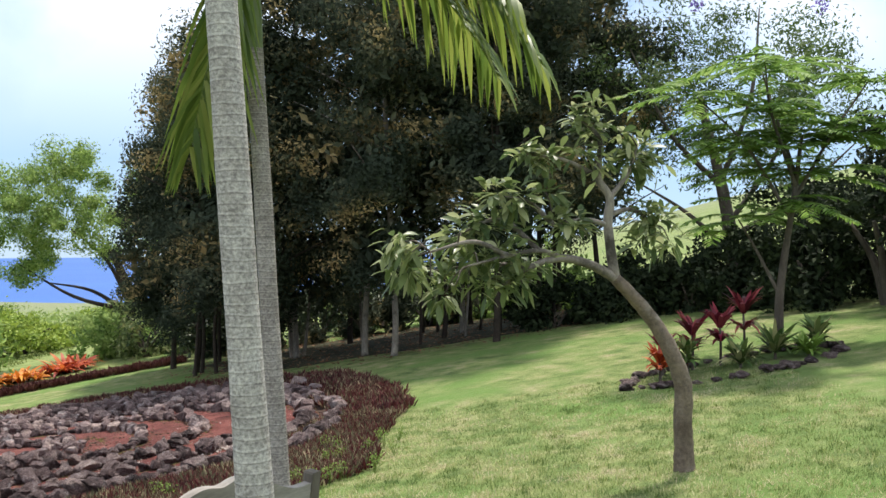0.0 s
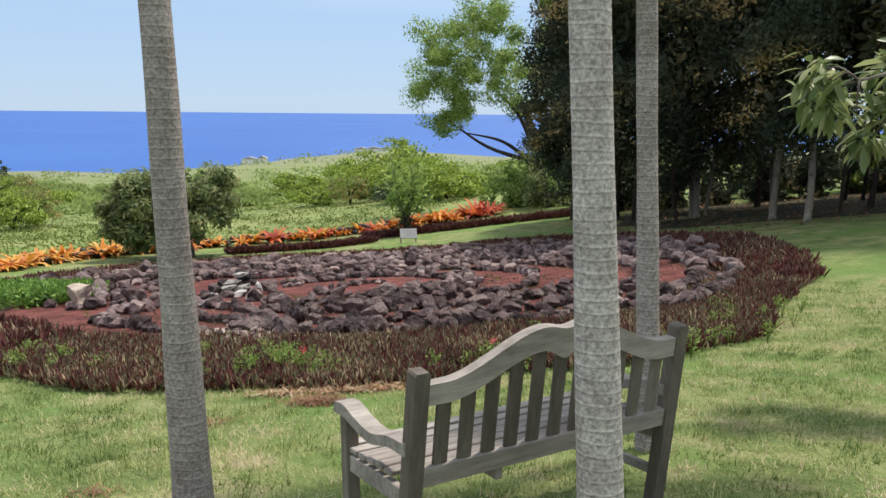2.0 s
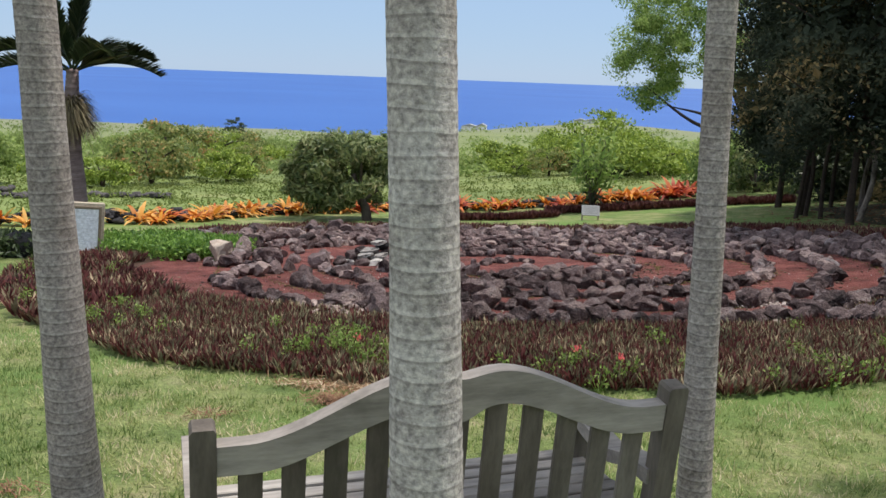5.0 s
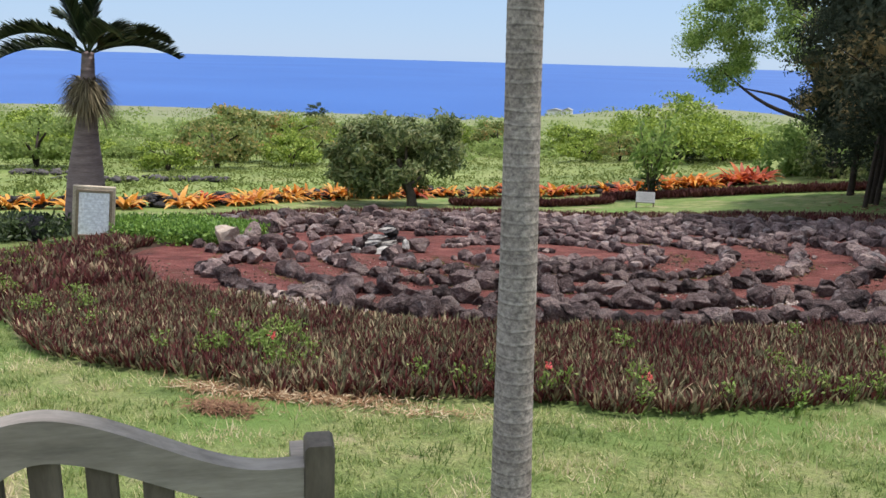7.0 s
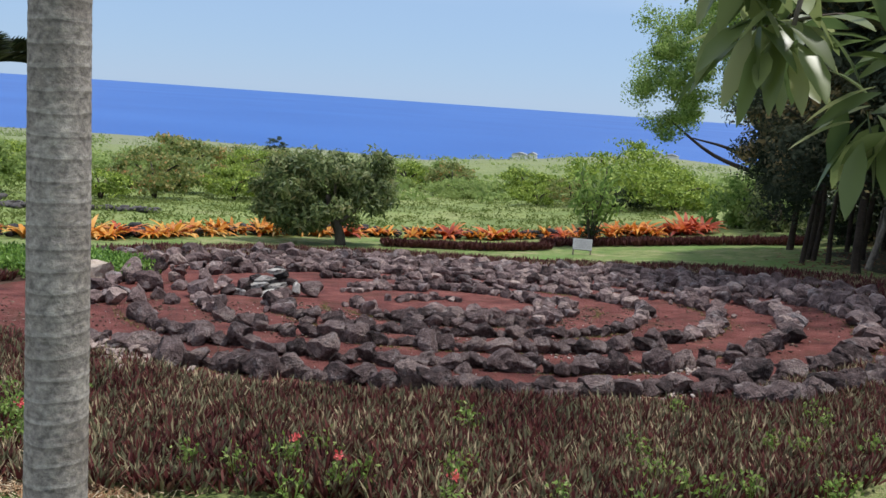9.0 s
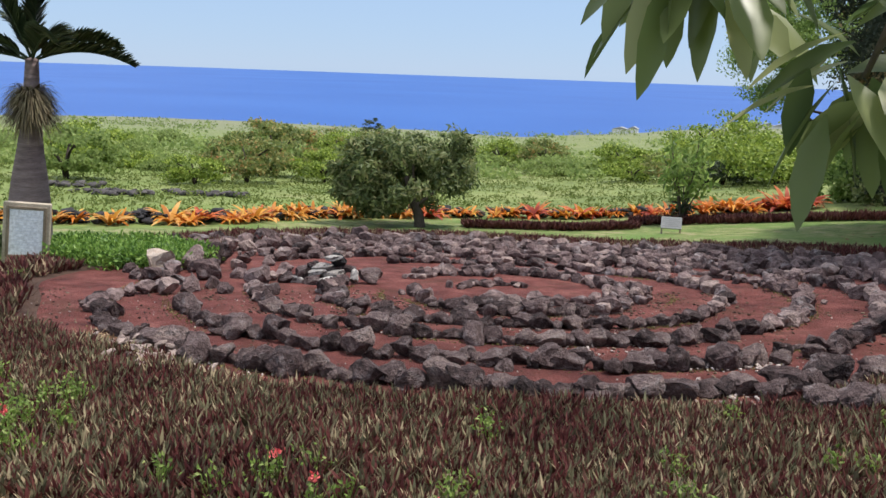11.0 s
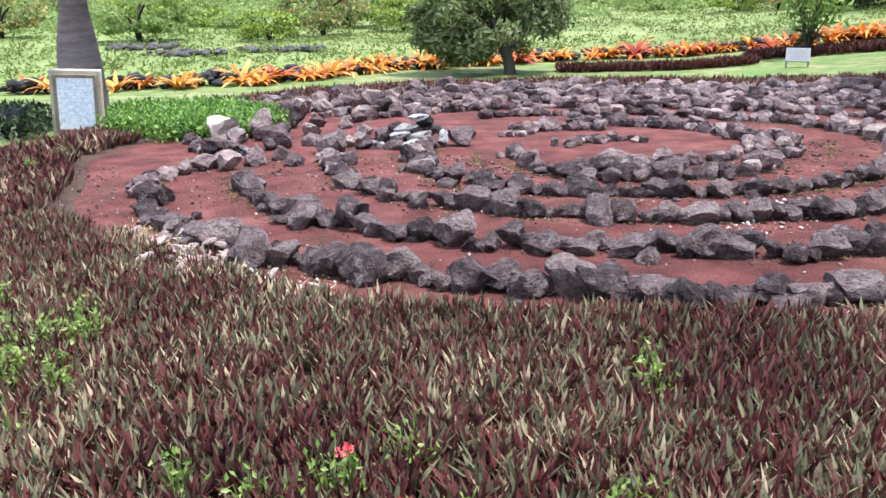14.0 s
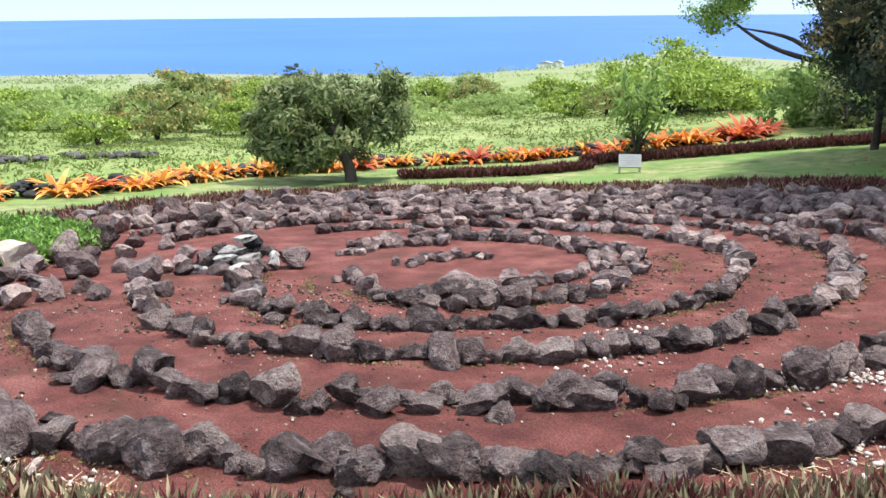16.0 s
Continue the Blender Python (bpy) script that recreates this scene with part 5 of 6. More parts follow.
def framed_sign():
    x, y = -13.42, 9.03
    b = thing("framed_sign", (x, y, gz(x, y) - 0.24), "white text panel in a brown moulding on a cream wooden stand", "sign", turn=68)
    b.rotation_euler = Euler((0, radians(5), radians(68)))
    m = Matrix.Rotation(radians(-3), 4, "X")
    part("stand", box((0.66, 0.16, 1.18), (0, 0.02, 0.57), 0.01, m), MAT["concrete"], b)
    panel = part("panel", box((0.47, 0.02, 0.70), (0, -0.075, 0.71), 0.002, m), MAT["board"], b)
    for sx in (-1, 1):
        part("moulding", box((0.045, 0.035, 0.79), (sx * 0.257, -0.08, 0.71), 0.006, m), MAT["frame_wood"], b)
        part("moulding", box((0.47, 0.035, 0.045), (0, -0.08, 0.71 + sx * 0.372), 0.006, m), MAT["frame_wood"], b)
    for i in range(13):
        w = 0.31 if i not in (0, 12) else 0.16
        part("text_line", box((w, 0.004, 0.007), (0, -0.0865, 0.99 - i * 0.043), 0, m), MAT["ink"], panel)


framed_sign()


def small_sign():
    x, y = -13.7, 25.75
    b = thing("plaque", (x, y, gz(x, y)), "small pale grey plaque leaning on a low stand in the grass", "sign", turn=36)
    m = Matrix.Translation((0, 0, 0.30)) @ Matrix.Rotation(radians(-38), 4, "X")
    plate = part("plate", box((0.56, 0.04, 0.37), (0, 0, 0), 0.006, m), MAT["slate"], b)
    for i in range(5):
        part("text_line", box((0.44, 0.004, 0.012), (0, -0.022, 0.12 - i * 0.058), 0, m), MAT["faint_ink"], plate)
    for s in (-1, 1):
        part("leg", box((0.05, 0.05, 0.34), (s * 0.25, 0.05, 0.13)), MAT["concrete"], b)


small_sign()

# ---- round bush beyond the labyrinth ----
rng = np.random.default_rng(140)
bush_clumps = crown_clumps((-0.35, -0.3, 1.5), (1.8, 1.95, 1.0), 58, 0.40, 170, -0.9, 0.7) + crown_clumps((-1.0, -0.85, 0.95), (0.95, 1.0, 0.65), 20, 0.34, 150, -0.9) + crown_clumps((0.1, 0.5, 1.8), (1.1, 1.3, 0.85), 20, 0.34, 150) + crown_clumps((-0.9, -1.1, 1.9), (0.7, 0.7, 0.55), 10, 0.34, 150)
tree("round_bush", (-18.55, 20.6), "round dark olive-green bushy tree on a short leaning trunk", "tree", [(0.1, 0, -0.15), (0.0, 0.0, 0.35), (-0.2, -0.1, 0.8), (-0.35, -0.2, 1.4)],
     [[(-0.1, 0, 0.6), (0.5, 0.4, 1.2), (1.0, 0.7, 1.8)], [(-0.1, 0, 0.6), (-0.8, -0.5, 1.1), (-1.4, -0.6, 1.4)], [(-0.2, 0, 0.9), (0.1, -0.3, 1.6), (0.2, -0.4, 2.2)]], bush_clumps, MAT["bush"], MAT["bark"], 0.2, 0.07, radius=0.14, shell=0.35, hang=0.35)
v, f = cloud([((0, 0, 0.2 + 0.25 * k), (0.45 - 0.08 * k, 0.4, 0.25), 26) for k in range(3)], 0.3, 0.09, 0.3)
b = thing("young_tree", (-15.4, 28.6, gz(-15.4, 28.6)), "young open shrub with large glossy leaves behind the plaque", "shrub")
mesh_object("foliage", v, f, MAT["dark_shrub"], b, smooth=False)
bits = []
for k in range(12):
    a = 2.4 * k
    tip = np.array((0.75 * math.cos(a) * rng.uniform(0.4, 1.1), 0.75 * math.sin(a) * rng.uniform(0.4, 1.1), rng.uniform(1.2, 2.6)))
    v, f = tube(spline([(0, 0, 0), tip * (0.4, 0.4, 0.5), tip], 4), [0.03, 0.012], 6)
    mesh_object("stem", v, f, MAT["bark"], b)
    u = unit(rng.normal(size=(40, 3)))
    bits.append(leaves(tip * (1 - 0.5 * rng.random((40, 1)) ** 2) + 0.17 * rng.normal(size=(40, 3)), u + (0, 0, 0.3), 0.36, 0.11))
v, f = joined(*bits)
mesh_object("crown", v, f, MAT["light_tree"], b, smooth=False)


# ---- bromeliads and lava edging along the lawn's end ----
BROMS = []
for k in range(9):
    look_of = ("bright orange bromeliad with arching strap leaves", "golden yellow bromeliad with arching strap leaves", "orange-red bromeliad with arching strap leaves")[k % 3]
    ob = thing("bromeliad", (0, 0, 0), look_of, "bromeliad", "bromeliad border")
    leaf_parts(rosette(28, 0.62, 0.076, 0.85, 0.5, 0.0, 0.6), MAT[("brom_orange", "brom_yellow", "brom_red")[k % 3]], ob)
    BROMS.append(ob)
steps = np.concatenate([[0], np.cumsum(np.hypot(*np.diff(BORDER, axis=0).T))])
first = {}
for i, t in enumerate(np.arange(9.0, steps[-1] - 3.2, 0.36)):
    x, y = np.interp(t, steps, BORDER[:, 0]) + 0.22 * rng.normal() - 0.35, np.interp(t, steps, BORDER[:, 1]) + 0.1 * rng.normal()
    if rng.random() < (0.3 if y < 17 else 0.08 if y < 30 else 0.0):
        continue
    u = rng.random()
    kind = 1 if (y < 17 and u < 0.62) or (y < 25 and u < 0.4) else (2 if y > 32.5 or (y > 26 and u < 0.4) or u > 0.92 else 0)
    k = 3 * int(rng.integers(3)) + kind
    s = rng.uniform(0.95, 1.7) * (1.3 if y > 31 else 1.0)
    m = Matrix.Translation((x, y, gz(x, y) + 0.02)) @ Euler((0.1 * rng.normal(), 0.1 * rng.normal(), 6.28 * rng.random())).to_matrix().to_4x4()
    ob = BROMS[k] if k not in first else copy_thing(BROMS[k], m)
    first[k] = True
    ob.matrix_basis = m @ Matrix.Diagonal((s, s, s, 1))
for k, ob in enumerate(BROMS):
    if k not in first:
        for o in (*ob.children_recursive, ob):
            bpy.data.objects.remove(o)


def stone_band(name, path, width, lift, size, count, mat, label, category):
    """Lava stones heaped along a path, as one mesh."""
    p = spline(path, 10)
    t = np.concatenate([[0], np.cumsum(np.hypot(*np.diff(p, axis=0).T))])
    src = [rock_mesh(300 + k, 0.2, 2) for k in range(5)]
    vs, fs, o = [], [], 0
    for _ in range(count):
        u = rng.random() * t[-1]
        x, y = np.interp(u, t, p[:, 0]) + width * (rng.random() - 0.5), np.interp(u, t, p[:, 1]) + width * 0.5 * (rng.random() - 0.5)
        me, s = src[int(rng.integers(5))], size * rng.uniform(0.6, 1.3)
        co = np.empty(len(me.vertices) * 3, np.float32)
        me.vertices.foreach_get("co", co)
        tri = np.empty(len(me.loops), np.int32)
        me.loops.foreach_get("vertex_index", tri)
        a = 6.28 * rng.random()
        c = co.reshape(-1, 3) * (s * 1.3, s, s * 0.55)
        c = np.stack([c[:, 0] * math.cos(a) - c[:, 1] * math.sin(a), c[:, 0] * math.sin(a) + c[:, 1] * math.cos(a), c[:, 2]], 1)
        vs.append(c + (x, y, gz(x, y) + lift * rng.random() + s * 0.2))
        fs.append(tri.reshape(-1, 3) + o)
        o += len(co) // 3
    return tagged(mesh_object(name, np.vstack(vs), np.vstack(fs), mat), label, category, kind="stuff")


stone_band("lava_edging", BORDER[12:76:6] - (0.75, 0), 0.7, 0.22, 0.3, 520, MAT["dark_rock"], "low black lava stone edging behind the bromeliads", "stone edging")
for path in ([(-37.6, 15.0), (-37.0, 16.0), (-36.0, 17.2)], [(-32.2, 19.0), (-31.6, 19.6), (-30.6, 20.8)], [(-33.0, 15.6), (-32.2, 16.4), (-31.8, 17.4)]):
    stone_band("lava_outcrop", path, 1.9, 0.05, 0.38, 30, MAT["outcrop"], "low weathered lava outcrop lying in the grassland", "rocks")


# ---- low plants ----
def oyster_plants(name, x, y, leaf_count, height, width, mat, label):
    """Rosettes of upright pointed leaves, all in one carpet."""
    n = len(x)
    z = ground_z(x, y) + 0.02
    k = np.repeat(np.arange(n), leaf_count)
    m = len(k)
    a = 6.28 * rng.random(m)
    size = np.repeat(0.7 + 0.6 * rng.random(n), leaf_count) * (0.75 + 0.5 * rng.random(m)) * height
    out = 0.12 + 0.6 * rng.random(m)
    p = np.stack([x[k] + 0.035 * np.cos(a), y[k] + 0.035 * np.sin(a), z[k] + 0.08 * height * rng.random(m)], 1)
    d = np.stack([out * np.cos(a), out * np.sin(a), np.ones(m)], 1) + 0.12 * rng.normal(size=(m, 3))
    v, f = blades(p, d, size, width * (0.8 + 0.4 * rng.random(m)), 0.18, 2, [0.6, 1.0, 0.04])
    return tagged(mesh_object(name, v, f, mat), label, "ground cover", kind="stuff")


def ring_points(density, keep):
    n = int(density * 400)
    x, y = CENTRE[0] + rng.uniform(-10.5, 10.5, n), CENTRE[1] + rng.uniform(-10.5, 10.5, n)
    a, r = polar(x, y)
    ok = (r > floor_radius(a) - 0.05) & (r < bed_radius(a) - 0.08) & keep(x, y, a, r)
    return x[ok], y[ok]


COVER = lambda x, y: ((x + 13.4) / 1.9) ** 2 + ((y - 10.6) / 1.3) ** 2 < 1
near_bed = lambda x, y, a, r: (np.hypot(x + 2, y - 8) < 6.2) & ~COVER(x, y)
far_bed = lambda x, y, a, r: (np.hypot(x + 2, y - 8) >= 6.2) & ~COVER(x, y)
rng = np.random.default_rng(150)
oyster_plants("oyster_plants", *ring_points(320, near_bed), 13, 0.12, 0.0185, MAT["oyster"], "dense purple-green oyster plants with upright pointed leaves")
oyster_plants("oyster_plants", *ring_points(90, far_bed), 9, 0.175, 0.036, MAT["oyster_mid"], "dense maroon oyster plants filling the round bed")


def strip_points(path, width, count):
    p = spline(path, 10)
    t = np.concatenate([[0], np.cumsum(np.hypot(*np.diff(p, axis=0).T))])
    u = rng.random(count) * t[-1]
    i = np.clip(np.searchsorted(t, u) - 1, 0, len(p) - 2)
    way = unit(p[i + 1] - p[i])
    o = (rng.random(count) - 0.5) * width
    return np.interp(u, t, p[:, 0]) - way[:, 1] * o, np.interp(u, t, p[:, 1]) + way[:, 0] * o


oyster_plants("oyster_plant_strip", *strip_points([(-18.2, 22.0), (-16.6, 24.6), (-15.6, 26.6)], 0.9, 800), 8, 0.22, 0.045, MAT["oyster_far"], "low maroon strip of oyster plants on the far lawn")
oyster_plants("oyster_plant_strip", *strip_points([(-16.6, 27.6), (-14.0, 29.6), (-11.6, 31.2), (-9.6, 32.0)], 1.1, 1200), 8, 0.24, 0.045, MAT["oyster_far"], "low maroon strip of oyster plants below the bromeliads")


def leafy_patch(name, pts, height, leaf_len, leaf_wid, per, mat, label, category="ground cover", kind="stuff"):
    x, y = pts
    k = np.repeat(np.arange(len(x)), per)
    p = np.stack([x[k], y[k], ground_z(x[k], y[k])], 1) + rng.normal(size=(len(k), 3)) * (0.06, 0.06, 0) + np.stack([0 * k, 0 * k, 0.04 + height * rng.random(len(k))], 1)
    v, f = leaves(p, rng.normal(size=(len(k), 3)) + (0, 0, 0.6), leaf_len, leaf_wid)
    return tagged(mesh_object(name, v, f, mat, smooth=False), label, category, kind=kind)


n = 900
gx, gy = -13.4 + rng.uniform(-1.9, 1.9, n), 10.6 + rng.uniform(-1.3, 1.3, n)
ok = COVER(gx, gy)
leafy_patch("ground_cover", (gx[ok], gy[ok]), 0.24, 0.09, 0.045, 18, MAT["ground_cover"], "bright green leafy ground cover beside the framed sign")
n = 260
leafy_patch("dark_ground_cover", (-14.6 + 0.6 * rng.normal(size=n), 8.0 + 0.5 * rng.normal(size=n)), 0.3, 0.12, 0.05, 14, MAT["dark_shrub"], "dark green ground cover round the boulder by the sign")


def weed(x, y, size, flower=False):
    b = thing("flowering_weed" if flower else "weed", (x, y, gz(x, y)), "light green leafy weed with a red flower among the oyster plants" if flower else "light green leafy weed growing among the oyster plants", "plant", "weeds in the bed")
    n = 44
    p = rng.normal(size=(n, 3)) * (0.36 * size, 0.36 * size, 0) + np.stack([np.zeros(n), np.zeros(n), 0.07 + 0.14 * rng.random(n)], 1)
    v, f = leaves(p, rng.normal(size=(n, 3)) + (0, 0, 0.9), 0.034, 0.018)
    stems = [tube([(0, 0, 0), q * 0.6, q], [0.003, 0.002], 4) for q in p[:9]]
    v, f = joined((v, f), *stems)
    mesh_object("leaves", v, f, MAT["weed"], b, smooth=False)
    if flower:
        t = np.array((0.02, 0.0, 0.25))
        a = np.tile(np.linspace(0, 6.28, 7)[:-1], 3) + np.repeat((0, 0.5, 0.2), 6)
        v, f = leaves(t + 0.012 * rng.normal(size=(18, 3)), np.stack([np.cos(a), np.sin(a), np.repeat((0.3, 0.9, 2.0), 6)], 1), 0.024, 0.018)
        mesh_object("flower", v, f, MAT["petal"], b, smooth=False)


for cx, cy, n, spread in ((-5.04, 7.2, 2, 0.08), (-4.63, 6.84, 3, 0.14), (-4.18, 6.83, 3, 0.14), (-3.02, 8.05, 1, 0.05), (-2.93, 9.23, 2, 0.1), (-2.75, 7.65, 2, 0.14), (-3.04, 7.44, 2, 0.16), (-2.45, 7.85, 1, 0.1), (-2.33, 8.39, 1, 0.1), (-11.2, 7.45, 10, 0.6), (-8.0, 6.3, 6, 0.3), (-9.6, 6.7, 7, 0.6), (-6.9, 6.3, 4, 0.3), (-4.92, 6.65, 5, 0.22), (-4.7, 7.0, 3, 0.2), (-5.24, 7.5, 1, 0.08), (-5.1, 6.95, 3, 0.2), (-4.5, 7.15, 2, 0.2), (-2.19, 8.35, 1, 0.1), (-2.45, 10.8, 1, 0.1), (-1.28, 9.31, 2, 0.2), (-1.5, 9.3, 2, 0.2), (-1.22, 11.25, 3, 0.3), (-1.38, 8.6, 2, 0.15), (-1.02, 10.65, 4, 0.3), (-0.74, 11.64, 2, 0.25), (-1.19, 9.7, 3, 0.25), (-6.4, 6.15, 2, 0.2)):
    for k in range(n):
        weed(cx + spread * rng.normal(), cy + spread * rng.normal() * 0.7, rng.uniform(0.09, 0.17))
for x, y in ((-2.58, 7.73), (-2.97, 7.74), (-4.39, 6.82), (-1.99, 7.98)):
    weed(x, y, 0.1, True)

PIECES = [rock_mesh(500 + k, 0.3, 2) for k in range(4)]
for me in PIECES:
    me.materials.append(MAT["coral_piece"])
# coral rubble and pebbles on the paths
a = rng.uniform(-110, 30, 420)
r = row_radius(1.5, 1.5, a) + 4.6 * rng.random(420)
px, py = CENTRE[0] + r * np.cos(np.radians(a)), CENTRE[1] + r * np.sin(np.radians(a))
HEAPS = ((-4.99, 11.89, 0.07, 60), (-4.8, 12.6, 0.17, 150), (-4.71, 12.91, 0.14, 80), (-3.62, 12.4, 0.15, 110), (-3.19, 12.81, 0.16, 100), (-2.86, 11.69, 0.2, 120), (-3.04, 11.63, 0.12, 50), (-4.64, 11.94, 0.2, 40), (-6.27, 8.05, 0.16, 70), (-5.83, 8.3, 0.2, 90), (-5.13, 8.62, 0.14, 40))  # heaps: place, spread, pieces
hx = np.concatenate([px] + [x + w * rng.normal(size=k) for x, y, w, k in HEAPS])
hy = np.concatenate([py] + [y + w * rng.normal(size=k) for x, y, w, k in HEAPS])
bm = bmesh.new()
bmesh.ops.create_icosphere(bm, subdivisions=1, radius=0.5)
pv, pf = np.array([v.co for v in bm.verts]), np.array([[v.index for v in f.verts] for f in bm.faces])
bm.free()
n = len(hx)
sc = np.concatenate([rng.uniform(0.006, 0.018, 420), 0.008 + 0.03 * rng.random(n - 420) ** 2])
pts = (pv[None] * (1 + 0.4 * rng.normal(size=(n, len(pv), 1)))) * sc[:, None, None] * np.array((1.3, 1, 0.9)) + np.stack([hx, hy, ground_z(hx, hy) + 0.035], 1)[:, None]
tagged(mesh_object("coral_rubble", pts.reshape(-1, 3), (np.arange(n)[:, None, None] * len(pv) + pf[None]).reshape(-1, 3), MAT["coral"]), "white coral rubble and pebbles scattered on the red earth", "pebbles", kind="stuff")


for k in range(56):  # bleached coral branches heaped against the outermost stones
    x, y, s = -6.3 + 0.42 * rng.normal(), 8.32 + 0.12 * rng.normal(), rng.uniform(0.05, 0.11)
    ob = new("coral_piece", PIECES[k % 4])
    ob.matrix_world = Matrix.Translation((x, y, gz(x, y) + 0.05 + 0.1 * rng.random() * math.exp(-((x + 6.3) / 0.4) ** 2))) @ Euler((rng.normal() * 0.5, rng.normal() * 0.5, 6.28 * rng.random())).to_matrix().to_4x4() @ Matrix.Diagonal((s * 1.8, s * 0.8, s * 0.7, 1))
    tagged(ob, "bleached piece of coral heaped beside the outer stones", "coral", "coral heap")


n = 3600  # crumbs of lava and dead leaf along the rows
a, k = rng.uniform(-115, 60, n), rng.integers(0, 5, n)
r = row_radius(np.array((5.6, 4.66, 3.66, 2.76, 1.95))[k], np.array((6.2, 5.4, 4.6, 3.5, 2.65))[k], a) + 0.2 * rng.normal(size=n)
cx, cy = CENTRE[0] + r * np.cos(np.radians(a)), CENTRE[1] + r * np.sin(np.radians(a))
sc = 0.012 + 0.03 * rng.random(n) ** 3
cv = pv[None] * (1 + 0.3 * rng.normal(size=(n, len(pv), 1))) * sc[:, None, None] * np.array((1.4, 1, 0.6)) + np.stack([cx, cy, ground_z(cx, cy) + 0.032], 1)[:, None]
tagged(mesh_object("path_crumbs", cv.reshape(-1, 3), (np.arange(n)[:, None, None] * len(pv) + pf[None]).reshape(-1, 3), MAT["crumbs"]), "brown crumbs of lava and dead leaf along the stone rows", "gravel", kind="stuff")


n = 16000  # moss and seedlings at the feet of the stones, thick in places
a, k, u = rng.uniform(-125, 100, n), rng.integers(0, 5, n), rng.choice((-1, 1), n)
r = row_radius(np.array((5.6, 4.66, 3.66, 2.76, 1.95))[k], np.array((6.2, 5.4, 4.6, 3.5, 2.65))[k], a) - 0.018 * np.clip(-75 - a, 0, None) + u * (0.11 + 0.05 * np.abs(rng.normal(size=n)))
keep = rng.random(n) < (0.5 + 0.5 * np.sin(np.radians(a) * 5 + 2.3 * k + 1.1 * u)) ** 4
mx, my = (CENTRE[0] + r * np.cos(np.radians(a)))[keep], (CENTRE[1] + r * np.sin(np.radians(a)))[keep]
v, f = leaves(np.stack([mx, my, ground_z(mx, my) + 0.03], 1), rng.normal(size=(len(mx), 3)) * (1, 1, 0.5) + (0, 0, 0.5), 0.028, 0.014)
tagged(mesh_object("moss", v, f, MAT["moss"], smooth=False), "olive-green moss and seedlings at the feet of the stones", "moss", kind="stuff")


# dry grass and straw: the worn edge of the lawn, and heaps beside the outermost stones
def dry_litter(spots, mat="straw", label="dry tan grass and straw lying at the bed's edge"):
    ps = []
    for x, y, sx, sy, turn, n in spots:
        u, w = rng.normal(size=n) * sx, rng.normal(size=n) * sy
        c, s = math.cos(radians(turn)), math.sin(radians(turn))
        ps.append(np.stack([x + u * c - w * s, y + u * s + w * c], 1))
    p = np.vstack(ps)
    n = len(p)
    q = np.stack([p[:, 0], p[:, 1], ground_z(p[:, 0], p[:, 1]) + 0.012 + 0.03 * rng.random(n)], 1)
    d = np.stack([rng.normal(size=n), rng.normal(size=n), 0.25 * rng.normal(size=n)], 1)
    v, f = blades(q, d, 0.04 + 0.07 * rng.random(n), 0.008, 0.1, 1, [1, 0.3])
    return tagged(mesh_object("dry_litter", v, f, MAT[mat], smooth=False), label, "dry grass", kind="stuff")


dry_litter([(-3.55, 6.62, 0.28, 0.09, 35, 1500), (-3.85, 6.42, 0.2, 0.07, 30, 700), (-3.04, 8.4, 0.09, 0.06, 20, 260), (-5.13, 8.62, 0.12, 0.05, 30, 200), (-4.15, 6.13, 0.13, 0.05, 25, 260), (-2.8, 6.95, 0.2, 0.04, 50, 120), (-6.55, 8.4, 0.3, 0.1, 10, 1100), (-7.1, 8.2, 0.2, 0.1, 0, 500), (-3.1, 11.2, 0.25, 0.15, 60, 700), (-4.7, 7.6, 0.5, 0.12, 30, 350), (-2.9, 8.9, 0.3, 0.2, 40, 350), (-4.4, 8.6, 1.1, 0.1, 35, 900), (-6.25, 8.3, 0.3, 0.12, 15, 900)])
dry_litter([(-3.68, 6.02, 0.11, 0.055, 25, 800), (-4.0, 5.2, 0.09, 0.04, 60, 60), (-3.6, 3.8, 0.08, 0.05, 40, 60)], "needles", "small patch of rust-brown dry needles on the lawn")


# ---- grass ----
def grass(name, x, y, height, width, mat, label, tufts=0, spread=0.05):
    n = len(x)
    if tufts:  # gather the blades into tufts of uneven height
        k = rng.integers(0, tufts, n)
        x, y = x[k] + spread * rng.normal(size=n), y[k] + spread * rng.normal(size=n)
        height = height * (0.45 + 1.0 * rng.random(tufts) ** 1.5)[k]
    p = np.stack([x, y, ground_z(x, y) - 0.005], 1)
    d = rng.normal(size=(n, 3)) * (0.55, 0.55, 0) + (0, 0, 1)
    v, f = blades(p, d, height * (0.6 + 0.8 * rng.random(n)), width, 0.2, 1, [1, 0.1])
    return tagged(mesh_object(name, v, f, mat, smooth=False), label, "grass", kind="stuff")


n = 400000
gx, gy = rng.uniform(-9.5, 5.0, n), rng.uniform(1.0, 14.0, n)
a, r = polar(gx, gy)
bald = (((gx + 3.75) / 0.7) ** 2 + ((gy - 6.22) / 0.3) ** 2 < 1) & (rng.random(n) < 0.6)
ok = (r > bed_radius(a) + 0.02) & (rng.random(n) < np.clip(1.6 - np.hypot(gx + 1, gy - 4.5) / 9, 0.15, 1)) & ~bald
grass("lawn_grass", gx[ok], gy[ok], 0.058, 0.0085, MAT["grass"], "short mown green lawn grass with paler dry patches", 20000, 0.036)
n = 9000
gx, gy = rng.uniform(-80, -20, n), rng.uniform(-2, 78, n)
ok = (gx < np.interp(gy, BORDER[:, 1], BORDER[:, 0]) - 1.5) & (rng.random(n) < np.clip(30 / np.hypot(gx, gy - 10), 0, 1))
tussocks = []
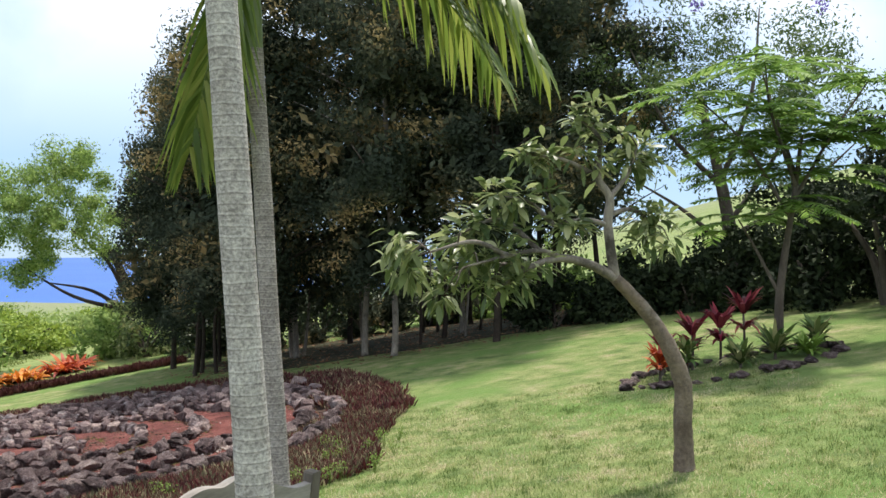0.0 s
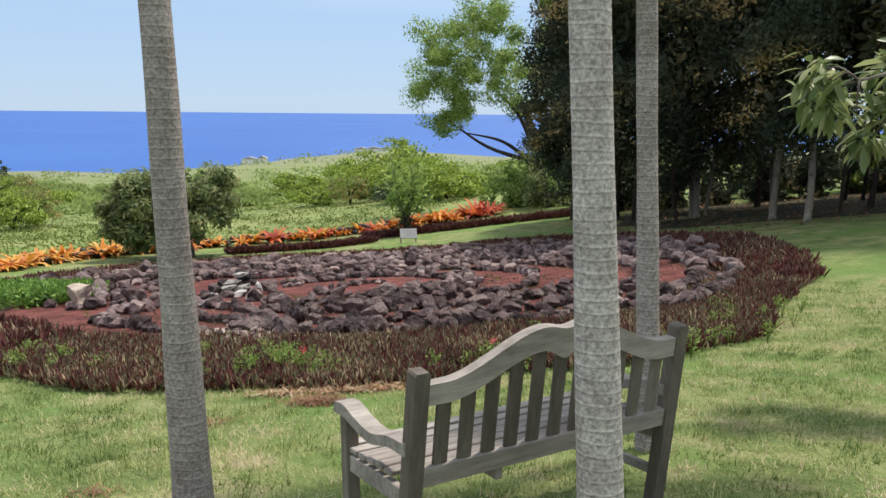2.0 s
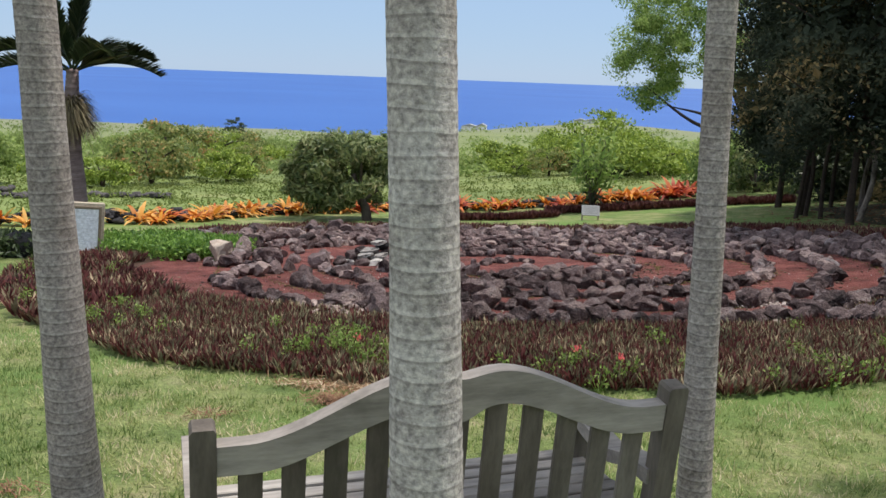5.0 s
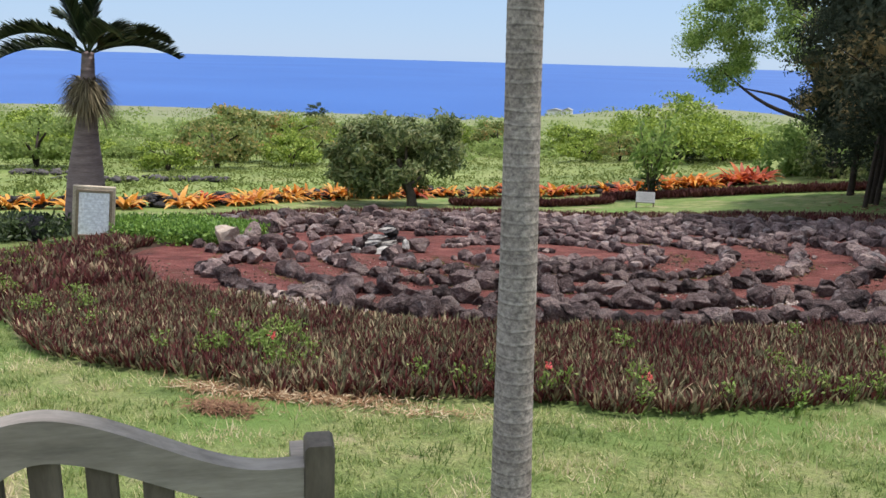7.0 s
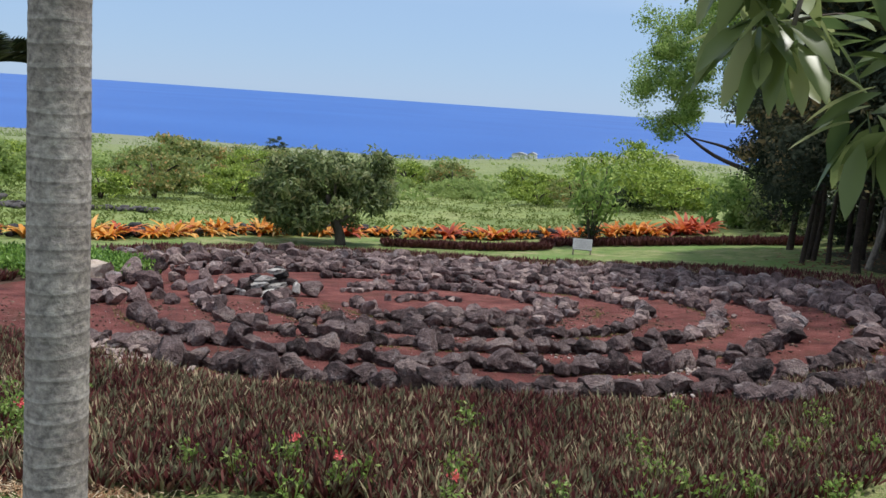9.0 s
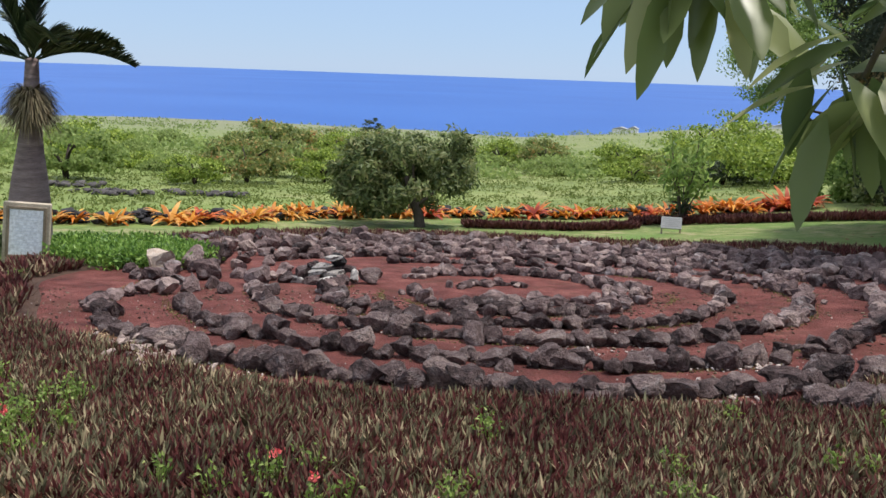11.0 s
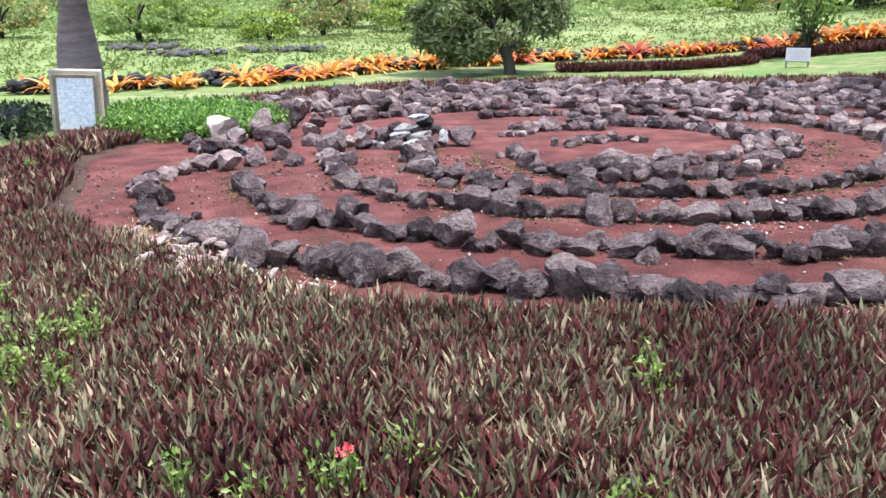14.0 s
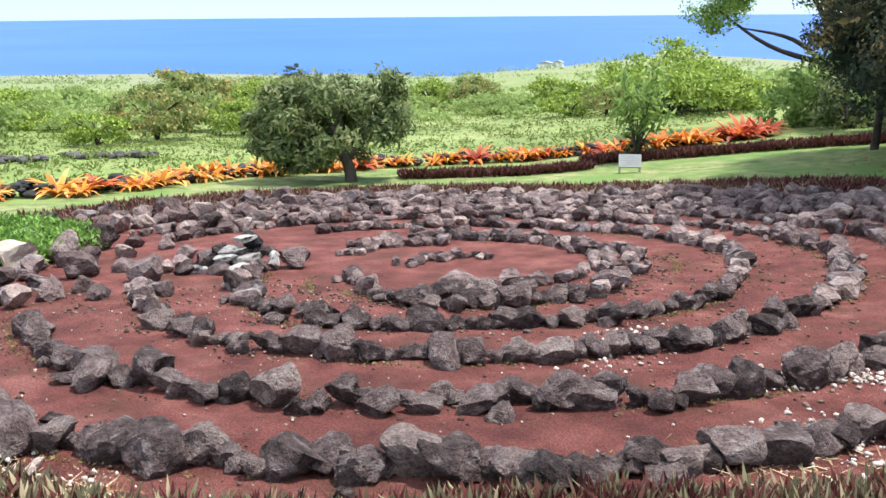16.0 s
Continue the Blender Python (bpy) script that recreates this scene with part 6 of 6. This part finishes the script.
for x, y in zip(gx[ok], gy[ok]):
    w = rng.uniform(0.25, 0.75)
    tussocks.append((np.array((x, y, gz(x, y) + 0.04)), (w, w, 0.07 + 0.10 * w * rng.random()), 18))
v, f = cloud(tussocks, 0.17, 0.06, 0.4)
tagged(mesh_object("field_grass", v, f, MAT["field_blade"], smooth=False), "uneven tussocks of pale green grass below the garden", "grass", kind="stuff")


# ---- shrubs and trees of the grassland ----
def umbrella_tree(x, y, w, h, leaf, label, n=70):
    b = thing("umbrella_tree", (x, y, gz(x, y)), label, "tree", "grassland trees")
    for k in range(3):
        a = 2.1 * k + rng.random()
        v, f = tube(spline([(0, 0, -0.2), (0.08 * w * math.cos(a), 0.08 * w * math.sin(a), h * 0.4), (0.3 * w * math.cos(a), 0.3 * w * math.sin(a), h * 0.65)], 4), [0.022 * w, 0.01 * w], 6)
        mesh_object("trunk", v, f, MAT["dark_bark"], b)
    clumps = crown_clumps((0, 0, h * 0.46), (w * 0.52, w * 0.52, h * 0.46), 44, w * 0.12, int(n * 0.8 + 8 * w), -0.5, 0.7)
    v, f = cloud([(c, (r[0] * 1.35, r[1] * 1.35, r[2] * 0.45), k) for c, r, k in clumps], min(0.22, w * 0.05), min(0.14, w * 0.034), 0.3)
    mesh_object("crown", v, f, leaf, b, smooth=False)


rng = np.random.default_rng(160)
for x, y, w, h, leaf in ((-43.6, 29.3, 4.8, 3.4, "orange_shrub"), (-38.2, 29.4, 3.0, 1.8, "yellow_shrub"), (-38.6, 25.2, 3.6, 2.6, "orange_shrub"), (-37.4, 22.0, 2.6, 1.5, "yellow_shrub"), (-41.5, 17.5, 4.4, 2.6, "shrub"), (-39.5, 31.8, 2.4, 2.2, "orange_shrub"), (-48, 56, 3.6, 2.6, "orange_shrub"), (-55, 57.5, 4.5, 2.4, "yellow_shrub"), (-31.5, 55, 7.6, 4.0, "yellow_shrub"), (-22.6, 46.5, 5.4, 2.2, "yellow_shrub"), (-26.5, 50, 5.5, 2.6, "yellow_shrub"), (-32.5, 47.5, 3.0, 1.4, "yellow_shrub"), (-38.5, 54, 4.0, 2.2, "yellow_shrub"), (-29.6, 47, 2.6, 1.9, "orange_shrub"), (-52.5, 59.4, 3.4, 2.6, "shrub"), (-52, 21, 4.5, 2.4, "yellow_shrub"), (-50, 13, 4.0, 2.4, "orange_shrub"), (-58, 36, 5.0, 2.6, "shrub"), (-62, 45, 5.0, 2.6, "yellow_shrub"), (-70, 52, 6.0, 3.0, "orange_shrub"), (-66, 26, 5.0, 2.8, "yellow_shrub"), (-115, 85, 3.4, 4.6, "dark_shrub"), (-25, 45.5, 3.0, 1.3, "dark_shrub")):
    umbrella_tree(x, y, w, h, MAT[leaf], {"yellow_shrub": "broad yellow-green umbrella-shaped tree in the grassland", "orange_shrub": "umbrella-shaped tree tipped with orange flowers in the grassland", "shrub": "low green spreading tree in the grassland", "dark_shrub": "dark low spreading shrub in the grassland"}[leaf])
for _ in range(34):
    d, a = rng.uniform(48, 120), radians(rng.uniform(112, 172))
    x, y = d * math.cos(a), 4 + d * math.sin(a)
    w = rng.uniform(2.6, 5.0) * (0.7 + d / 160)
    umbrella_tree(x, y, w, w * rng.uniform(0.22, 0.34), MAT[("yellow_shrub", "shrub", "shrub")[int(rng.integers(3))]], "low spreading light-green tree in the grassland")
bits = []
for _ in range(1000):
    d, a = 55 * (9 ** rng.random()), radians(rng.uniform(95, 185))
    x, y = d * math.cos(a), 6 + d * math.sin(a)
    if -0.72 * x + 0.694 * y > 480 or (x > -20 and y < 45):
        continue
    w = rng.uniform(0.5, 1.5) * (1 + d / 160)
    bits.append((np.array((x, y, gz(x, y) + 0.15 * w)), (w, w, 0.34 * w), int(np.clip(6500 / d, 30, 90)), w))
pv = []
for c, r3, k, w in bits:
    pv.append(cloud([(c, r3, k)], 0.26 * w, 0.16 * w, 0.6))
v, f = joined(*pv)
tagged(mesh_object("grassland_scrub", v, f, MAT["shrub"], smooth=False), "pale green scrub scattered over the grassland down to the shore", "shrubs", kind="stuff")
for i, (x, y, w) in enumerate(((-322, 398, 9), (-316, 402, 5), (-268, 432, 8), (-262, 436, 10), (-256, 440, 6), (-250, 444, 8))):
    b = thing("far_house", (x, y, gz(x, y)), "tiny white house on the far shore", "house", "shore houses", turn=30)
    part("wall", box((w, 5, 3.0), (0, 0, 1.2), 0.05), MAT["hull"], b)
    part("roof", extrude_profile([(-w / 2 - 0.4, 2.7), (w / 2 + 0.4, 2.7), (0, 4.0)], -2.9, 2.9), MAT["slate"], b)
